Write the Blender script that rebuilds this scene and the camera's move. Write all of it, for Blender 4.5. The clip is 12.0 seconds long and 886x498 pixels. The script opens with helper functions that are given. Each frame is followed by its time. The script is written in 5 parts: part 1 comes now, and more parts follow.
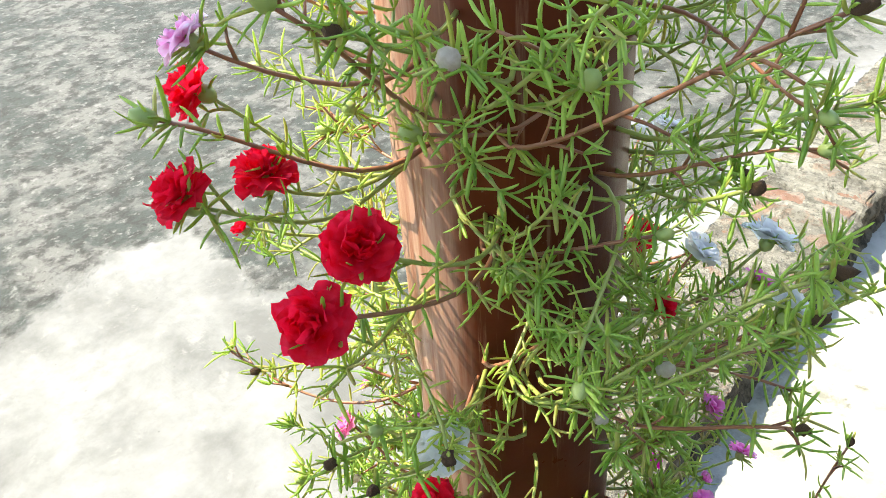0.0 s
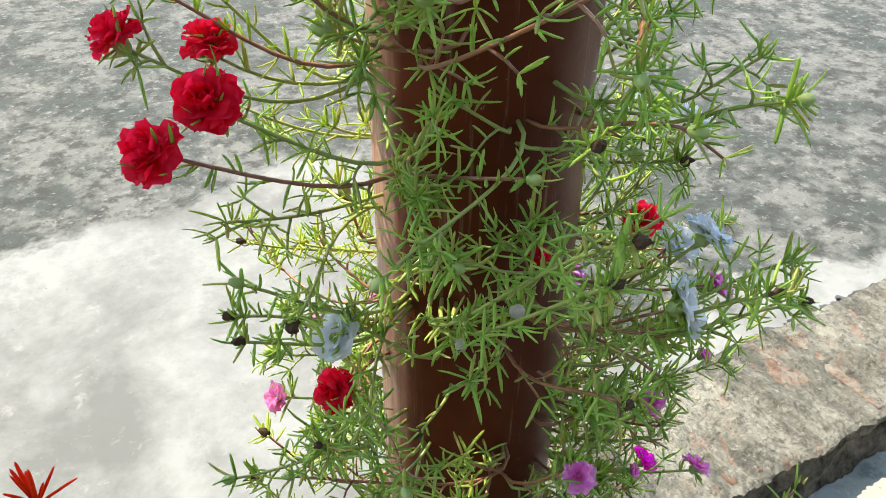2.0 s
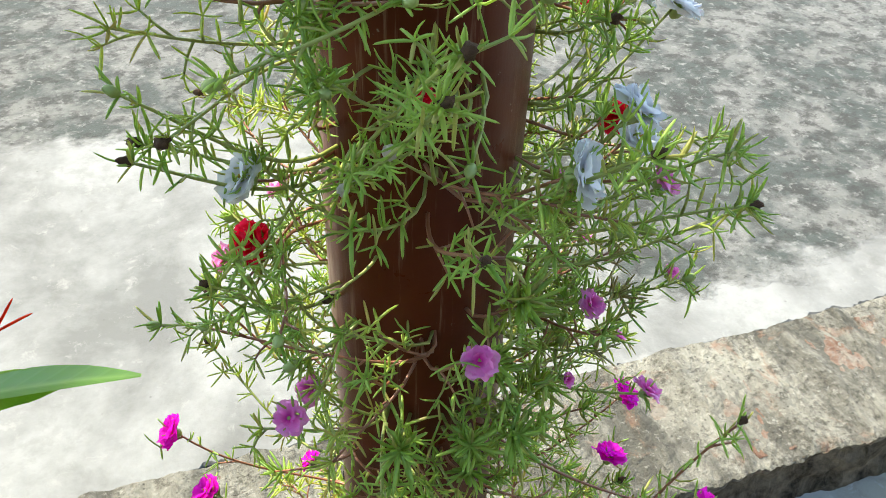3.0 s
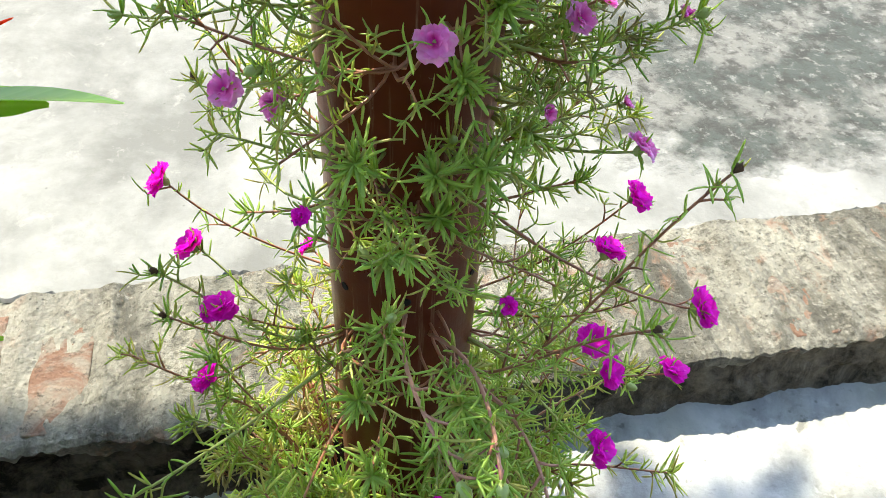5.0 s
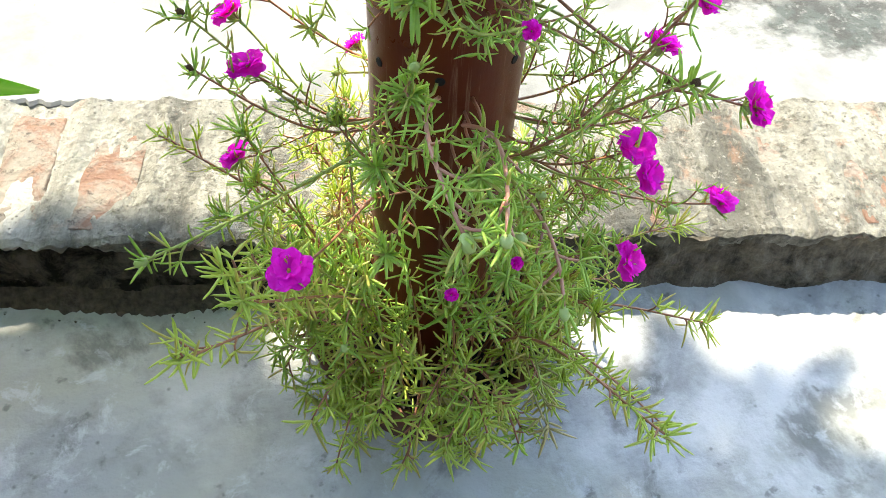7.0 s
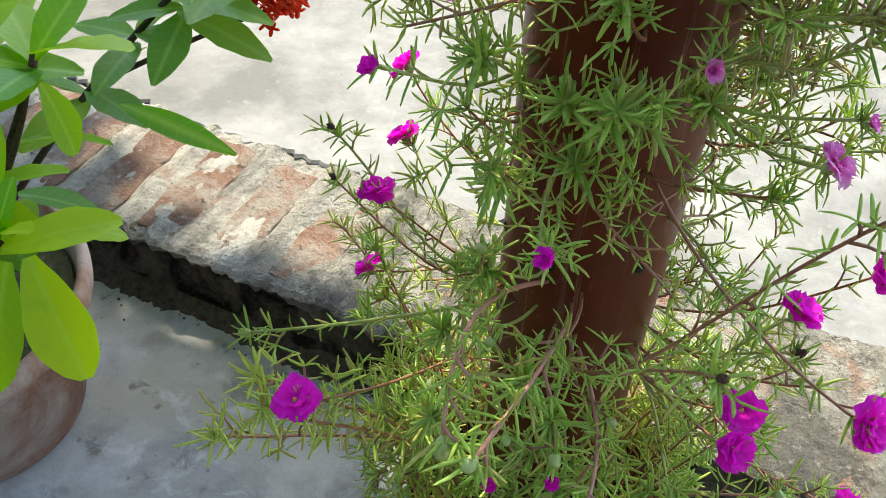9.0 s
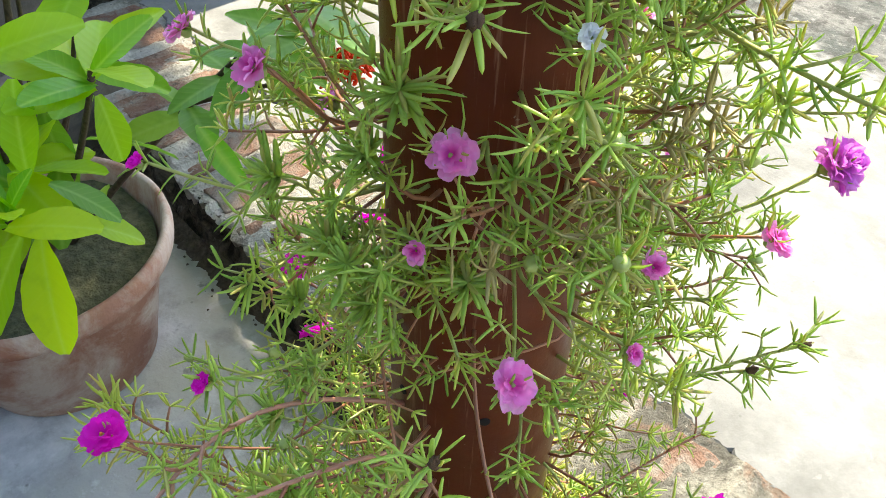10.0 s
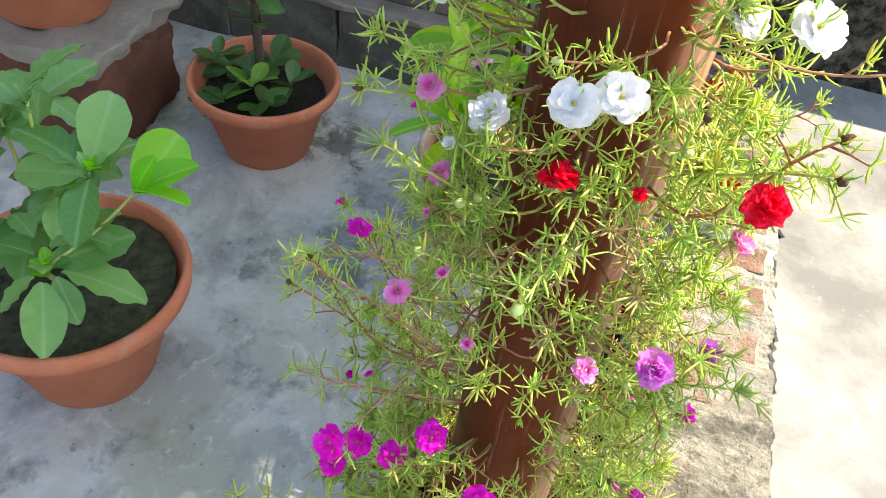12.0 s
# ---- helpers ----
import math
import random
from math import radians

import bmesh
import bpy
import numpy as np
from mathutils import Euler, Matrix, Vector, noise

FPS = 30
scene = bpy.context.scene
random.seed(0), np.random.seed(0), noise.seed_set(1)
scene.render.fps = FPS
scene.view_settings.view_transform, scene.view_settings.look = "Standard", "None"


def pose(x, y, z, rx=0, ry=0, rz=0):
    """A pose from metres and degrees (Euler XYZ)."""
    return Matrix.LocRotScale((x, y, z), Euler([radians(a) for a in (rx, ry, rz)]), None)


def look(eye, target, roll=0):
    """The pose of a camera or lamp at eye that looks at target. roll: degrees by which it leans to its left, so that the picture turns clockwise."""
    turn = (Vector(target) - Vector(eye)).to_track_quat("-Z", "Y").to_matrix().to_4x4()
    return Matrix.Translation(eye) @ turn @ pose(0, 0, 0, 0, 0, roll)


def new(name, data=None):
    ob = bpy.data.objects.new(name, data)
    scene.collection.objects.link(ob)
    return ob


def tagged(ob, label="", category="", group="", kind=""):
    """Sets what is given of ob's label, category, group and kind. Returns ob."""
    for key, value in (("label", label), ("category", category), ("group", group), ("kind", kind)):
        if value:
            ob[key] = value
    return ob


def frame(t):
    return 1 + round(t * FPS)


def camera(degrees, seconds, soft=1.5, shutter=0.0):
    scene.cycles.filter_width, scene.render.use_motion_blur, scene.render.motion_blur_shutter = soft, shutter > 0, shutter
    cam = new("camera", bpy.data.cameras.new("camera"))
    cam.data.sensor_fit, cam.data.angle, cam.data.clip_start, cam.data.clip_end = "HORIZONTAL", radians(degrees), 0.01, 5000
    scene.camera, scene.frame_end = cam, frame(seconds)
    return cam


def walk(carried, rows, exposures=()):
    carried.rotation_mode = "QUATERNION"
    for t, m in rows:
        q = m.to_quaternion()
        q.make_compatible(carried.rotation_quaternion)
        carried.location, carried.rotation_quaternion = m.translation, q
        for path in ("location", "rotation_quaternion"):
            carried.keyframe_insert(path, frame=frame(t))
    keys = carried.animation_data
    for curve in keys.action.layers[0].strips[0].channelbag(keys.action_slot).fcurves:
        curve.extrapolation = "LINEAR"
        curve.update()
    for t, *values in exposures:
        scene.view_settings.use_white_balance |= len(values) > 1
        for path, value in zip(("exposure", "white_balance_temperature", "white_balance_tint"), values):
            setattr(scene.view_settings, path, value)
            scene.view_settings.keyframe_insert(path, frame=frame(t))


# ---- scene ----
cam = camera(55.95, 12.0, 0.9)
# seconds, place, turn in degrees
ROWS = [
    (0.0, -0.2730, -0.2144, 1.0564, 54.53, 3.97, -48.88),
    (0.5, -0.2812, -0.2290, 1.0597, 54.51, 3.69, -47.04),
    (1.0, -0.2775, -0.2428, 1.0613, 55.03, 3.04, -42.08),
    (1.5, -0.2372, -0.2795, 1.0586, 54.98, 0.80, -36.16),
    (2.0, -0.2013, -0.3213, 1.0442, 53.83, -0.51, -28.99),
    (2.5, -0.1530, -0.3573, 1.0297, 52.31, -1.40, -22.74),
    (3.0, -0.1207, -0.3671, 0.9957, 50.70, -1.63, -18.93),
    (3.2, -0.1117, -0.3698, 0.9804, 50.26, -1.55, -17.82),
    (4.8, -0.0716, -0.4106, 0.9062, 45.19, -2.36, -11.16),
    (5.0, -0.0704, -0.4181, 0.8967, 44.22, -2.55, -10.69),
    (5.5, -0.0692, -0.4411, 0.8753, 41.71, -2.86, -9.96),
    (6.0, -0.0656, -0.4766, 0.8558, 39.38, -3.12, -9.11),
    (6.5, -0.0627, -0.4855, 0.8411, 37.99, -2.95, -7.32),
    (6.7, -0.0575, -0.4816, 0.8336, 37.85, -2.85, -5.82),
    (8.3, 0.0231, -0.3880, 0.7810, 40.18, -1.89, 13.72),
    (8.5, 0.0218, -0.3845, 0.7771, 41.00, -1.74, 16.10),
    (9.0, 0.0755, -0.3976, 0.8328, 44.31, -1.08, 25.38),
    (9.5, 0.1506, -0.3252, 0.8653, 46.09, -0.96, 36.47),
    (10.0, 0.2317, -0.2462, 0.8661, 46.94, -1.18, 48.44),
    (10.5, 0.2898, -0.2083, 0.8822, 47.01, -1.97, 60.51),
    (11.0, 0.3857, -0.1757, 0.9349, 46.79, -3.41, 74.33),
    (11.5, 0.4524, -0.1107, 0.9864, 46.23, -4.48, 90.54),
    (12.0, 0.4798, 0.0078, 1.0439, 45.30, -5.92, 107.87),
]
walk(cam, [(t, pose(*p)) for t, *p in ROWS], [(0.0, 1.95, 7100, 5), (1.0, 1.6, 7100, 5), (1.5, 1.75, 7100, 5), (2.5, 1.63, 6800, 5), (3.0, 1.78, 6800, 4), (5.0, 1.93, 7000, 4), (5.5, 1.93, 7000, 4), (6.5, 2.38, 7000, 4), (8.5, 2.3, 7100, 8), (9.4, 1.47, 7000, 5), (10.0, 2.14, 7350, 6), (10.4, 2.32, 7600, 6), (11.0, 2.36, 7600, 7), (12.0, 2.12, 7650, 9)])

# ---- world, sun, exposure ----
SUN_AZ, SUN_EL = 25.0, 56.0            # degrees: from +y towards -x, and above the horizon
world = bpy.data.worlds.new("sky")
scene.world = world
world.use_nodes = True
_n = world.node_tree.nodes
_sky = _n.new("ShaderNodeTexSky")
_sky.sky_type, _sky.sun_disc = "NISHITA", False
_sky.sun_elevation, _sky.sun_rotation = radians(SUN_EL), radians(-SUN_AZ)
world.node_tree.links.new(_sky.outputs[0], _n["Background"].inputs[0])
_n["Background"].inputs[1].default_value = 0.15
_sun = new("sun", bpy.data.lights.new("sun", "SUN"))
_sun.data.energy, _sun.data.angle, _sun.data.color = 3.3, radians(0.5), (1.0, 0.94, 0.82)
SUN_DIR = Vector((-math.sin(radians(SUN_AZ)) * math.cos(radians(SUN_EL)), math.cos(radians(SUN_AZ)) * math.cos(radians(SUN_EL)), math.sin(radians(SUN_EL))))
_sun.matrix_world = look(SUN_DIR * 20, (0, 0, 0))

rnd = random.Random(7)


# ---- materials ----
class Mat:
    """A small node-graph builder round one Principled shader."""

    def __init__(self, name, rough=0.6, metal=0.0, spec=0.4):
        self.m = bpy.data.materials.new(name)
        self.m.use_nodes = True
        self.t = self.m.node_tree
        self.b = self.t.nodes["Principled BSDF"]
        self.out = self.t.nodes["Material Output"]
        self.b.inputs["Roughness"].default_value = rough
        self.b.inputs["Metallic"].default_value = metal
        self.b.inputs["Specular IOR Level"].default_value = spec
        self.co = self.t.nodes.new("ShaderNodeTexCoord").outputs["Object"]

    def node(self, kind, **kw):
        n = self.t.nodes.new(kind)
        for k, v in kw.items():
            n.inputs[k].default_value = v
        return n

    def link(self, a, b):
        self.t.links.new(a, b)

    def world_pos(self):
        return self.t.nodes.new("ShaderNodeNewGeometry").outputs["Position"]

    def noise(self, scale, detail=6.0, rough=0.6, at=None, distort=0.0):
        n = self.node("ShaderNodeTexNoise", Scale=scale, Detail=detail, Roughness=rough, Distortion=distort)
        self.link(self.co if at is None else at, n.inputs["Vector"])
        return n.outputs["Fac"]

    def voronoi(self, scale, at=None):
        n = self.node("ShaderNodeTexVoronoi", Scale=scale)
        self.link(self.co if at is None else at, n.inputs["Vector"])
        return n.outputs["Distance"]

    def ramp(self, fac, stops):
        n = self.t.nodes.new("ShaderNodeValToRGB")
        e = n.color_ramp.elements
        while len(e) < len(stops):
            e.new(0.5)
        for el, (p, c) in zip(e, stops):
            el.position = p
            el.color = (*c, 1) if isinstance(c, tuple) else (c, c, c, 1)
        self.link(fac, n.inputs["Fac"])
        return n.outputs["Color"]

    def mix(self, fac, a, b, blend="MIX"):
        n = self.t.nodes.new("ShaderNodeMix")
        n.data_type, n.blend_type = "RGBA", blend
        for s, v in ((n.inputs["Factor"], fac), (n.inputs["A"], a), (n.inputs["B"], b)):
            if isinstance(v, (int, float)):
                s.default_value = v if s.type == "VALUE" else (v, v, v, 1)
            elif isinstance(v, tuple):
                s.default_value = (*v, 1)
            else:
                self.link(v, s)
        return n.outputs["Result"]

    def math(self, op, a, b=0.0, clamp=False):
        n = self.t.nodes.new("ShaderNodeMath")
        n.operation, n.use_clamp = op, clamp
        for s, v in zip(n.inputs, (a, b)):
            if isinstance(v, (int, float)):
                s.default_value = v
            else:
                self.link(v, s)
        return n.outputs[0]

    def xyz(self, at):
        n = self.t.nodes.new("ShaderNodeSeparateXYZ")
        self.link(at, n.inputs[0])
        return n.outputs

    def colour(self, c):
        if isinstance(c, tuple):
            self.b.inputs["Base Color"].default_value = (*c, 1)
        else:
            self.link(c, self.b.inputs["Base Color"])

    def rough(self, r):
        self.link(r, self.b.inputs["Roughness"])

    def bump(self, height, strength=0.3, distance=0.01):
        n = self.node("ShaderNodeBump", Strength=strength, Distance=distance)
        self.link(height, n.inputs["Height"])
        self.link(n.outputs[0], self.b.inputs["Normal"])

    def translucent(self, colour, share):
        t = self.t.nodes.new("ShaderNodeBsdfTranslucent")
        if isinstance(colour, tuple):
            t.inputs["Color"].default_value = (*colour, 1)
        else:
            self.link(colour, t.inputs["Color"])
        m = self.t.nodes.new("ShaderNodeMixShader")
        m.inputs[0].default_value = share
        self.link(self.b.outputs[0], m.inputs[1])
        self.link(t.outputs[0], m.inputs[2])
        self.link(m.outputs[0], self.out.inputs["Surface"])

    def random(self):
        return self.t.nodes.new("ShaderNodeObjectInfo").outputs["Random"]

    def island(self):
        return self.t.nodes.new("ShaderNodeNewGeometry").outputs["Random Per Island"]


def leaf_material(name, dark, light, share=0.4, rough=0.34, old=None, through_tint=(0.74, 0.82, 0.13), spec=0.6):
    """Fleshy, waxy leaf or stem: each piece its own tone, a mottled skin, and yellow-green light passing through."""
    m = Mat(name, rough=rough, spec=spec)
    c = m.mix(m.ramp(m.island(), [(0.05, 0.0), (0.95, 1.0)]), dark, light)
    c = m.mix(m.math("MULTIPLY", m.random(), 0.4), c, light)
    if old:
        c = m.mix(m.math("GREATER_THAN", m.island(), 0.865), c, old)
    c = m.mix(m.ramp(m.noise(260.0, 3.0), [(0.35, 0.0), (0.7, 0.35)]), c, light)
    m.colour(c)
    m.bump(m.noise(900.0, 2.0), 0.2, 0.0006)
    m.translucent(m.mix(0.55, c, through_tint), share)
    return m.m


def petal_material(name, deep, pale, share=0.62, eye=None):
    """Thin crinkled petal: paler in blotches, streaked; some kinds have a deep-coloured throat."""
    m = Mat(name, rough=0.5, spec=0.3)
    c = m.mix(m.ramp(m.noise(3.2, 5.0, 0.65), [(0.38, 0.0), (0.66, 1.0)]), deep, pale)
    c = m.mix(m.ramp(m.noise(26.0, 4.0, 0.6), [(0.45, 0.0), (0.75, 0.5)]), c, deep)
    c = m.mix(m.math("MULTIPLY", m.island(), 0.35), c, deep)
    if eye:
        x, y, _z = m.xyz(m.co)
        r = m.math("SQRT", m.math("ADD", m.math("MULTIPLY", x, x), m.math("MULTIPLY", y, y)))
        c = m.mix(m.ramp(r, [(0.09, 0.9), (0.24, 0.0)]), c, eye)
    m.colour(c)
    m.translucent(c, share)
    m.bump(m.noise(22.0, 4.0, 0.7), 0.3, 0.02)
    return m.m


MOSS_LEAF = leaf_material("needle_leaf", (0.125, 0.31, 0.042), (0.55, 0.73, 0.17), 0.47, old=(0.50, 0.44, 0.15))
MAT_LEAF = leaf_material("yellow_green_leaf", (0.34, 0.49, 0.065), (0.68, 0.75, 0.20), 0.50, old=(0.56, 0.42, 0.16))
STRAW_LEAF = leaf_material("withered_leaf", (0.34, 0.30, 0.10), (0.55, 0.45, 0.20), 0.35, through_tint=(0.6, 0.55, 0.2))
STEM_GREEN = leaf_material("green_stem", (0.24, 0.34, 0.06), (0.42, 0.44, 0.12), 0.12)
STEM_RED = leaf_material("reddish_stem", (0.20, 0.062, 0.035), (0.40, 0.17, 0.085), 0.08, through_tint=(0.5, 0.14, 0.06))
STEM_PINK = leaf_material("pinkish_stem", (0.36, 0.13, 0.085), (0.56, 0.27, 0.19), 0.1, through_tint=(0.6, 0.25, 0.15))
BUD_GREEN = leaf_material("bud_skin", (0.28, 0.38, 0.09), (0.46, 0.54, 0.19), 0.2)
PETAL = {
    "red": petal_material("red_petal", (0.88, 0.004, 0.036), (0.98, 0.045, 0.15), 0.68),
    "white": petal_material("white_petal", (0.86, 0.86, 0.88), (0.92, 0.92, 0.94), 0.62),
    "lilac": petal_material("lilac_petal", (0.95, 0.30, 0.75), (0.98, 0.56, 0.87), 0.64, (0.80, 0.06, 0.50)),
    "violet": petal_material("violet_petal", (0.74, 0.16, 0.72), (0.93, 0.52, 0.90), 0.6),
    "magenta": petal_material("magenta_petal", (0.90, 0.008, 0.66), (0.97, 0.04, 0.84)),
    "pink": petal_material("pink_petal", (0.92, 0.28, 0.60), (0.97, 0.55, 0.80)),
    "blush": petal_material("blush_petal", (0.92, 0.42, 0.74), (0.95, 0.90, 0.94), 0.62, (0.80, 0.06, 0.50)),
    "cream": petal_material("cream_petal", (0.66, 0.58, 0.50), (0.82, 0.76, 0.70)),
}


def plain(name, c, c2=None, rough=0.7, scale=60.0, bump=0.2, dist=0.002):
    m = Mat(name, rough=rough)
    n = m.noise(scale, 6.0)
    m.colour(m.mix(m.ramp(n, [(0.3, 0.0), (0.7, 1.0)]), c, c2 or c))
    m.bump(n, bump, dist)
    return m.m


DRIED = plain("dried_flower", (0.05, 0.028, 0.016), (0.17, 0.09, 0.045), 0.85, 400.0, 0.6)
YELLOW = plain("yellow_stamen", (0.55, 0.30, 0.03), (0.6, 0.4, 0.06), 0.7, 300.0)
SOIL = plain("dark_soil", (0.006, 0.005, 0.0035), (0.028, 0.021, 0.014), 0.95, 90.0, 1.0, 0.01)
DARK = plain("hole_shade_black", (0.006, 0.005, 0.004), (0.012, 0.01, 0.008), 0.9, 80.0)
MOSSY_SOIL = plain("mossy_soil", (0.035, 0.038, 0.018), (0.11, 0.11, 0.060), 0.95, 70.0, 1.0, 0.01)
GREEN_SOIL = plain("damp_greenish_soil", (0.010, 0.011, 0.006), (0.060, 0.062, 0.030), 0.95, 60.0, 1.0, 0.01)
BARK = plain("dark_bark", (0.03, 0.02, 0.014), (0.09, 0.06, 0.04), 0.85, 220.0, 0.6, 0.002)


def cement_material(name, base, light, dark_stain, tan, damp=()):
    """Trowelled cement: broad clouds, tan patches, ragged dark stains, pinholes and grit."""
    m = Mat(name, rough=0.8, spec=0.3)
    p = m.world_pos()
    c = m.mix(m.ramp(m.noise(4.2, 8.0, 0.66, p, 0.5), [(0.42, 0.0), (0.58, 1.0)]), base, light)
    c = m.mix(m.ramp(m.noise(2.1, 6.0, 0.6, p, 0.7), [(0.42, 0.0), (0.60, 0.85)]), c, tan)
    c = m.mix(m.ramp(m.noise(12.0, 8.0, 0.68, p, 0.2), [(0.50, 0.0), (0.70, 0.5)]), c, dark_stain)
    c = m.mix(m.ramp(m.noise(6.5, 9.0, 0.66, p, 0.3), [(0.57, 0.0), (0.64, 0.6)]), c, dark_stain)
    c = m.mix(m.ramp(m.noise(24.0, 6.0, 0.6, p, 0.15), [(0.64, 0.0), (0.69, 0.6)]), c, dark_stain)
    c = m.mix(m.ramp(m.noise(55.0, 8.0, 0.7, p), [(0.60, 0.0), (0.78, 0.5)]), c, dark_stain)
    c = m.mix(m.ramp(m.noise(26.0, 7.0, 0.7, p, 0.5), [(0.56, 0.0), (0.66, 0.6)]), c, light)
    c = m.mix(m.ramp(m.voronoi(30.0, p), [(0.02, 0.6), (0.09, 0.0)]), c, tuple(v * 0.6 for v in dark_stain))
    x, y, _z = m.xyz(p)
    for sx, sy, sr in damp:          # old water stains with ragged outlines
        dx, dy = m.math("SUBTRACT", x, sx), m.math("SUBTRACT", y, sy)
        d = m.math("SQRT", m.math("ADD", m.math("MULTIPLY", dx, dx), m.math("MULTIPLY", dy, dy)))
        d = m.math("ADD", m.math("MULTIPLY", d, 1.0 / sr), m.math("MULTIPLY", m.math("SUBTRACT", m.noise(17.0, 9.0, 0.72, p, 0.6), 0.5), 5.0))
        c = m.mix(m.ramp(d, [(0.30, 0.75), (0.75, 0.0)]), c, dark_stain)
    m.colour(c)
    m.bump(m.math("ADD", m.noise(14.0, 8.0, 0.65, p), m.math("MULTIPLY", m.noise(160.0, 4.0, 0.6, p), 0.35)), 0.35, 0.008)
    return m.m


FLOOR_CEMENT = cement_material("grey_floor_cement", (0.290, 0.293, 0.293), (0.50, 0.498, 0.488), (0.095, 0.094, 0.080), (0.345, 0.333, 0.262),
                               ((-0.756, -0.505, 0.085), (-0.433, -0.360, 0.05)))


def terrace_material():
    """Pale cement skim over older, rough, dark-weathered concrete, with a ragged edge between them."""
    m = Mat("weathered_terrace_cement", rough=0.85, spec=0.25)
    p = m.world_pos()
    x, y, _z = m.xyz(p)
    wob = m.math("MULTIPLY", m.math("SUBTRACT", m.noise(5.0, 6.0, 0.6, p), 0.5), 0.5)
    back = m.math("SUBTRACT", y, 1.24)
    side = m.math("MINIMUM", m.math("SUBTRACT", x, 0.46), m.math("SUBTRACT", y, 0.44))
    old = m.math("ADD", m.math("MAXIMUM", back, side), wob)
    old = m.math("MULTIPLY", m.math("ADD", old, 0.02), 22.0, True)
    pale = m.mix(m.ramp(m.noise(4.0, 7.0, 0.65, p, 0.15), [(0.40, 0.0), (0.62, 1.0)]), (0.252, 0.251, 0.245), (0.136, 0.135, 0.130))
    pale = m.mix(m.ramp(m.noise(15.0, 8.0, 0.72, p, 0.2), [(0.52, 0.0), (0.72, 0.55)]), pale, (0.128, 0.126, 0.118))
    pale = m.mix(m.ramp(m.noise(28.0, 7.0, 0.7, p, 0.4), [(0.58, 0.0), (0.70, 0.6)]), pale, (0.288, 0.284, 0.268))
    pale = m.mix(m.ramp(m.voronoi(24.0, p), [(0.015, 0.7), (0.06, 0.0)]), pale, (0.104, 0.104, 0.096))
    grey = m.mix(m.ramp(m.noise(8.0, 7.0, 0.62, p, 0.2), [(0.43, 0.0), (0.57, 1.0)]), (0.060, 0.067, 0.062), (0.152, 0.149, 0.141))
    grey = m.mix(m.ramp(m.noise(22.0, 6.0, 0.62, p, 0.1), [(0.48, 0.0), (0.60, 0.85)]), grey, (0.044, 0.043, 0.040))
    grey = m.mix(m.ramp(m.noise(46.0, 6.0, 0.7, p), [(0.55, 0.0), (0.68, 0.75)]), grey, (0.248, 0.244, 0.232))
    grey = m.mix(m.ramp(m.noise(75.0, 6.0, 0.7, p), [(0.56, 0.0), (0.66, 0.7)]), grey, (0.040, 0.039, 0.036))
    m.colour(m.mix(old, pale, grey))
    h = m.math("ADD", m.math("MULTIPLY", m.noise(36.0, 8.0, 0.7, p), m.math("ADD", old, 0.25)), m.noise(6.0, 4.0, 0.5, p))
    m.bump(h, 0.55, 0.012)
    return m.m


TERRACE = terrace_material()


def brick_material():
    """Worn brown brick tops, dusted with lime and pitted, with grey scum."""
    m = Mat("lime_crusted_brick", rough=0.9, spec=0.2)
    p = m.world_pos()
    c = m.mix(m.ramp(m.noise(30.0, 8.0, 0.72, p), [(0.34, 0.0), (0.66, 1.0)]), (0.18, 0.098, 0.066), (0.35, 0.215, 0.155))
    c = m.mix(m.math("MULTIPLY", m.random(), 0.35), c, (0.40, 0.22, 0.16))
    c = m.mix(m.ramp(m.noise(16.0, 8.0, 0.72, p, 0.6), [(0.46, 0.0), (0.60, 0.85)]), c, (0.36, 0.325, 0.27))
    c = m.mix(m.ramp(m.noise(60.0, 7.0, 0.75, p), [(0.54, 0.0), (0.66, 0.8)]), c, (0.06, 0.05, 0.042))
    c = m.mix(m.ramp(m.noise(90.0, 5.0, 0.7, p), [(0.60, 0.0), (0.70, 0.7)]), c, (0.46, 0.43, 0.37))
    m.colour(c)
    m.bump(m.math("ADD", m.noise(30.0, 9.0, 0.78, p), m.math("MULTIPLY", m.noise(130.0, 5.0, 0.7, p), 0.5)), 1.0, 0.016)
    return m.m


BRICK = brick_material()


